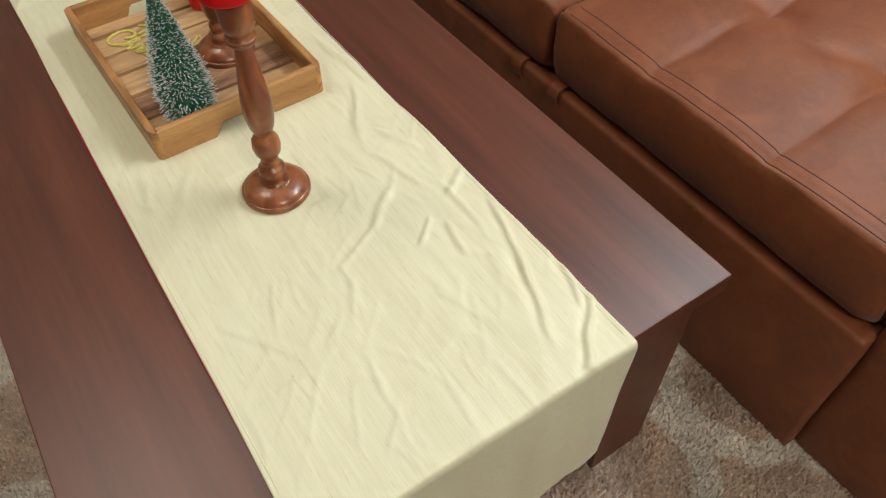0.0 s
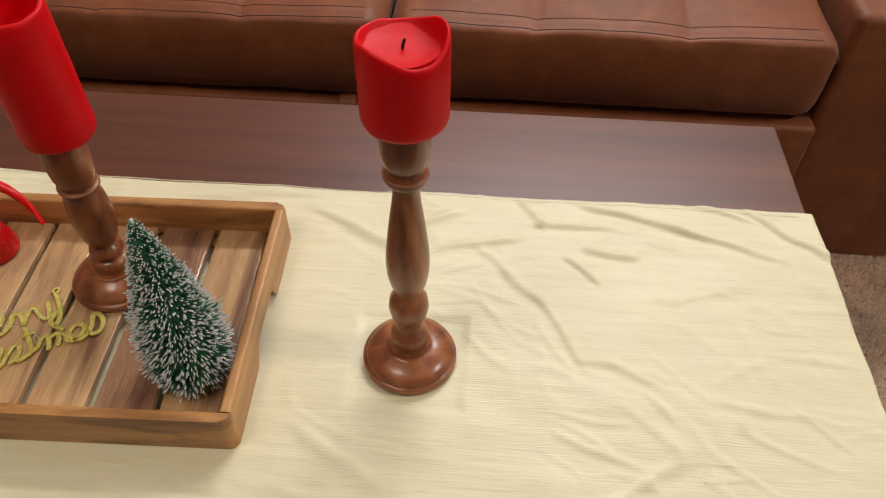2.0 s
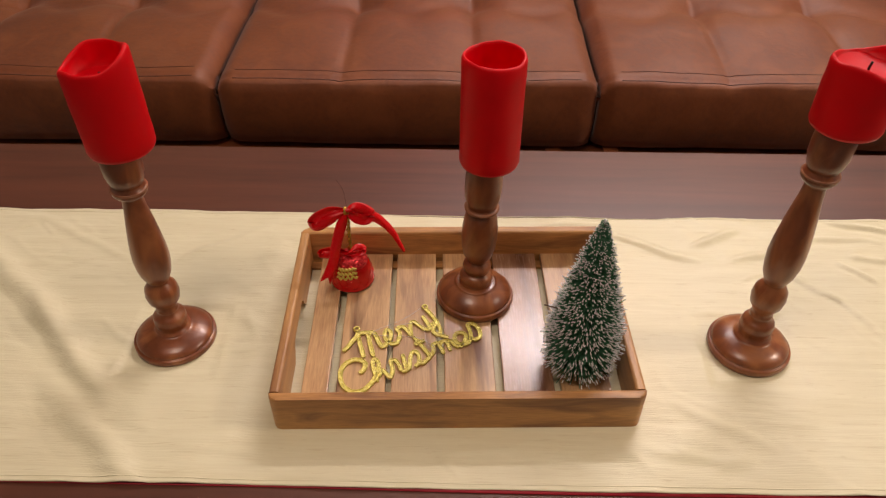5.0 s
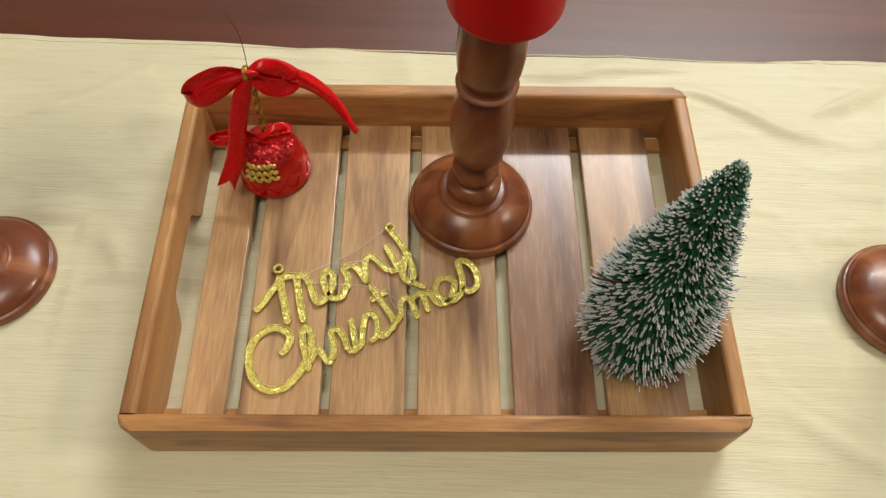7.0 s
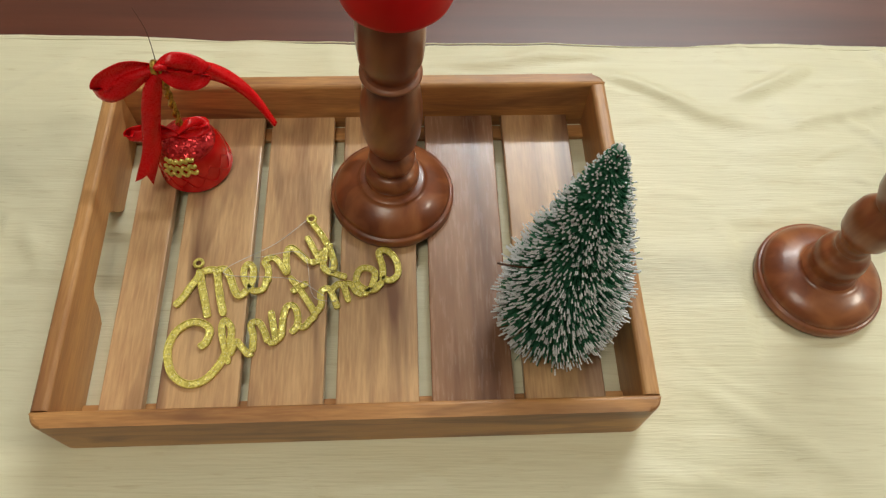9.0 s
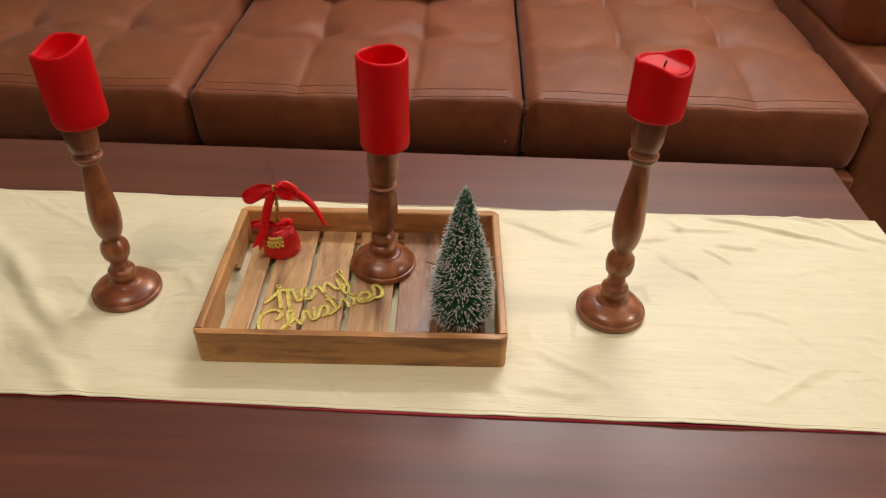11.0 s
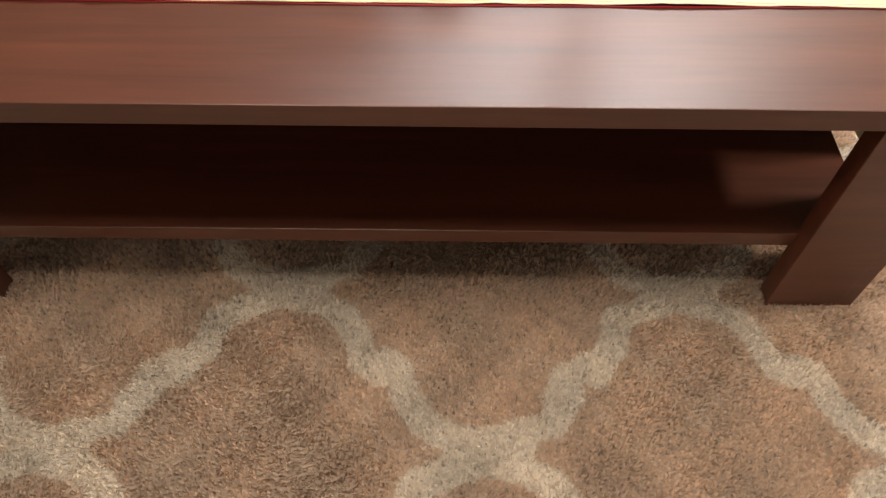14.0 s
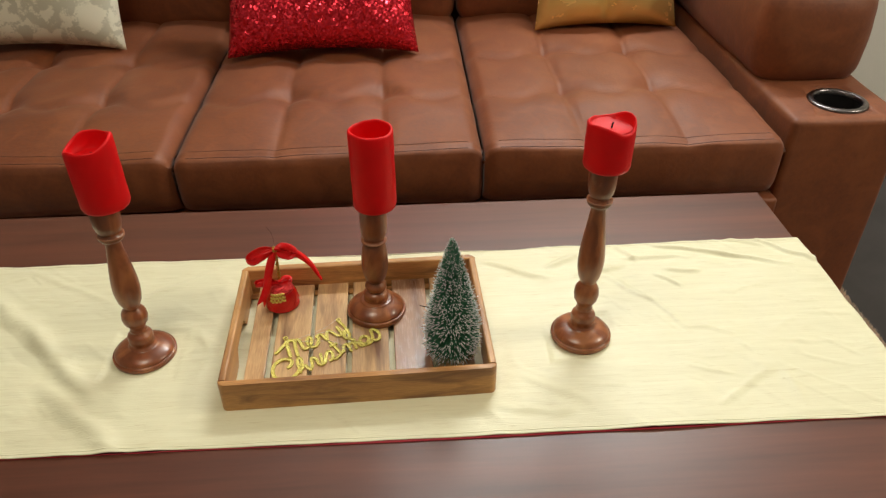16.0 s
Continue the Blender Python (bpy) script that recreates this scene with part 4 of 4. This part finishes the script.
# ---- cushions on the sofa ----
def pillow(m, w, h, t, material, label, pinch=0.0, seed=0.0):
    """A stuffed cushion with thin edges, ears at the corners and creases."""
    n = 44
    verts, faces = [], []
    for side in (1, -1):
        for i in range(n):
            for j in range(n):
                u, v = 2 * i / (n - 1) - 1, 2 * j / (n - 1) - 1
                e = max(0.0, (1 - u ** 4) * (1 - v ** 4)) ** 0.55
                x = u * w / 2 * (1 - 0.075 * (1 - v * v) * abs(u) ** 3)
                y = v * h / 2 * (1 - 0.075 * (1 - u * u) * abs(v) ** 3)
                ridge = 0.10 * math.sin(7 * math.atan2(v, u + 1e-6) + seed) * (u * u + v * v) / 2
                z = side * t / 2 * e * (1 + ridge + 0.10 * noise.noise((u * 2.2, v * 2.2, seed + side)))
                if pinch:
                    z *= 1 - pinch * math.exp(-(u / 0.07) ** 2)
                verts.append((x, y, z + side * 0.0012))
    k = n * n
    for i in range(n - 1):
        for j in range(n - 1):
            a = i * n + j
            faces.append((a, a + n, a + n + 1, a + 1))
            faces.append((k + a, k + a + 1, k + a + n + 1, k + a + n))
    rim = [i * n for i in range(n)] + [(n - 1) * n + j for j in range(1, n)] + [i * n + n - 1 for i in range(n - 2, -1, -1)] + [j for j in range(n - 2, 0, -1)]
    for a, b in zip(rim, rim[1:] + rim[:1]):
        faces.append((a, k + a, k + b, b))
    ob = mesh_ob("throw_pillow", verts, faces, material)
    ob.matrix_basis = m
    return tagged(ob, label, "pillow", "pillows on the sofa")


pillow(pose(-0.264, 1.075, 0.732, 62, 0, 1.5), 0.50, 0.50, 0.15, M_SEQUIN, "red sequinned throw pillow leaning on the sofa back", 0.0, 1.0)
pillow(pose(0.530, 1.195, 0.698, 70, 0, 0), 0.41, 0.41, 0.13, M_SATIN, "shiny gold satin throw pillow with a pinched middle", 0.5, 2.0)
pillow(pose(-1.030, 1.150, 0.740, 66, 0, -3), 0.48, 0.50, 0.13, M_BROCADE, "cream brocade throw pillow with a leaf pattern", 0.0, 3.0)


# ---- lamp fittings ----
def fittings():
    b = thing("wall_tube_lamp", 0.52, 1.565, 2.33, "white tube lamp fitting on the wall above the sofa", "wall lamp")
    part("housing", box(-0.76, 0.76, -0.02, 0.054, -0.03, 0.03, 0.006), M_HOUSING, b)
    part("end_cap", box(-0.775, -0.76, -0.03, 0.054, -0.034, 0.034, 0.004), M_HOUSING, b)
    part("end_cap", box(0.76, 0.775, -0.03, 0.054, -0.034, 0.034, 0.004), M_HOUSING, b)
    # the second panel is an unseen addition that houses the front fill lamp
    for x, y in ((2.7, -0.2), (-0.5, -0.7)):
        c = thing("ceiling_panel_lamp", x, y, 2.72, "unseen square white ceiling panel lamp", "ceiling lamp", "ceiling lamps")
        part("frame", box(-0.33, 0.33, -0.33, 0.33, -0.035, 0.0, 0.006), M_HOUSING, c)


fittings()


# ---- shag rug ----
def lattice_distance(x, y):
    """How far a place on the rug is from the cream trellis line."""
    px = np.abs(np.mod(x + 0.255 + 0.309, 0.618) - 0.309)
    py = -np.abs(np.mod(y + 0.451 + 0.265, 0.53) - 0.265)
    quarter = [(0, -0.016), (0.050, -0.021), (0.090, -0.044), (0.116, -0.086), (0.126, -0.126), (0.150, -0.139), (0.1545, -0.1325)]
    line = quarter + [(0.309 - u, -0.265 - v) for u, v in quarter[-2::-1]]
    best = np.full(x.shape, 9.0)
    for (ax, ay), (bx, by) in zip(line, line[1:]):
        dx, dy = bx - ax, by - ay
        s = np.clip(((px - ax) * dx + (py - ay) * dy) / (dx * dx + dy * dy), 0, 1)
        best = np.minimum(best, np.hypot(px - ax - s * dx, py - ay - s * dy))
    return best


def shag_rug():
    rx0, rx1, ry0, ry1 = -1.35, 1.06, -1.75, 0.52
    r = thing("shag_rug", 0, 0, 0, "beige shag rug with a cream trellis pattern, under the coffee table", "rug")
    m = bpy.data.materials.new("shag_pile")
    m.use_nodes = True
    nt = m.node_tree
    bsdf = nt.nodes["Principled BSDF"]
    at = nt.nodes.new("ShaderNodeAttribute")
    at.attribute_name = "dye_and_shade"
    nt.links.new(at.outputs["Color"], bsdf.inputs["Base Color"])
    bsdf.inputs["Roughness"].default_value = 0.9
    bsdf.inputs["Sheen Weight"].default_value = 0.3
    see_through(m, 0.4)
    rng = np.random.default_rng(11)

    def dyes(x, y, jitter):
        wob = 0.003 * np.sin(x * 61 + np.cos(y * 47) * 2) + 0.003 * np.sin(y * 71 + 1.7 * np.cos(x * 39))
        cream = np.clip((0.0228 - lattice_distance(x + wob, y - wob)) / 0.003 + 0.5, 0, 1)[:, None]
        c = np.array([[0.81, 0.665, 0.545]]) * (1 - cream) + np.array([[0.96, 0.90, 0.82]]) * cream
        return c * jitter[:, None]

    def rug_mesh(name, verts, faces, colours, label):
        ob = mesh_ob(name, verts.tolist(), faces.tolist(), m, r, label, smooth=False)
        a = ob.data.color_attributes.new("dye_and_shade", "FLOAT_COLOR", "POINT")
        a.data.foreach_set("color", np.concatenate([colours, np.ones((len(colours), 1))], 1).astype(np.float32).ravel())
        return ob

    # backing
    nx, ny = 240, 226
    gx, gy = np.meshgrid(np.linspace(rx0, rx1, nx), np.linspace(ry0, ry1, ny), indexing="ij")
    gx, gy = gx.ravel(), gy.ravel()
    z = 0.024 + 0.0012 * np.sin(gx * 90) * np.sin(gy * 83)
    edge = np.minimum.reduce([gx - rx0, rx1 - gx, gy - ry0, ry1 - gy])
    z = np.where(edge < 0.004, 0.001, z)
    rug_mesh("backing", np.stack([gx, gy, z], 1), np.array(grid_faces(nx, ny)), dyes(gx, gy, np.full(len(gx), 0.95)), "")
    # pile: leaning tufts, thickest where the rug is seen near
    zones = ((-0.90, 1.05, -0.98, -0.34, 0.0035), (0.50, 1.055, -0.34, 0.50, 0.0038), (-1.34, 1.05, -1.74, -0.98, 0.014), (-0.95, 0.5, -0.34, 0.44, 0.012))
    xs, ys = [], []
    for x0, x1, y0, y1, step in zones:
        a, b = np.meshgrid(np.arange(x0, x1, step), np.arange(y0, y1, step), indexing="ij")
        xs.append(a.ravel() + rng.uniform(-0.6, 0.6, a.size) * step)
        ys.append(b.ravel() + rng.uniform(-0.6, 0.6, b.size) * step)
    x, y = np.concatenate(xs), np.concatenate(ys)
    n = len(x)
    flow = 1.3 * np.sin(x * 9 + 2 * np.sin(y * 7)) + 1.1 * np.cos(y * 11 + x * 4) + rng.normal(0, 0.9, n)
    lean = rng.uniform(0.0005, 0.004, n)
    tall = rng.uniform(0.0195, 0.0215, n) + 0.003 * np.sin(x * 37) * np.sin(y * 41)
    wide = rng.uniform(0.0015, 0.0028, n)
    px, py = -np.sin(flow), np.cos(flow)
    lx, ly = np.cos(flow) * lean, np.sin(flow) * lean
    rows = []
    for f, w in ((0.0, 1.0), (0.55, 1.15), (1.0, 0.55)):
        for sgn in (-1, 1):
            rows.append(np.stack([x + lx * f ** 1.6 + sgn * px * wide * w, y + ly * f ** 1.6 + sgn * py * wide * w, 0.0185 + 0.62 * tall * f], 1))
    verts = np.stack(rows, 1).reshape(-1, 3)
    base = np.arange(n)[:, None] * 6
    faces = np.concatenate([base + np.array((0, 1, 3, 2)), base + np.array((2, 3, 5, 4))], 1).reshape(-1, 4)
    jit = rng.uniform(0.86, 1.16, n) * np.where(rng.random(n) < 0.05, 0.62, 1.0) * (1 + 0.10 * np.sin(x * 31 + np.sin(y * 23)) * np.sin(y * 27))
    # shade between tufts put into the colour: roots darker, tips lighter
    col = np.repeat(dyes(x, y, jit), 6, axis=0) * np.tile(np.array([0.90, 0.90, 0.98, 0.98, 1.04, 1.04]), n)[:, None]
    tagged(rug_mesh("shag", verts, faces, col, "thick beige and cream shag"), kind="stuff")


shag_rug()
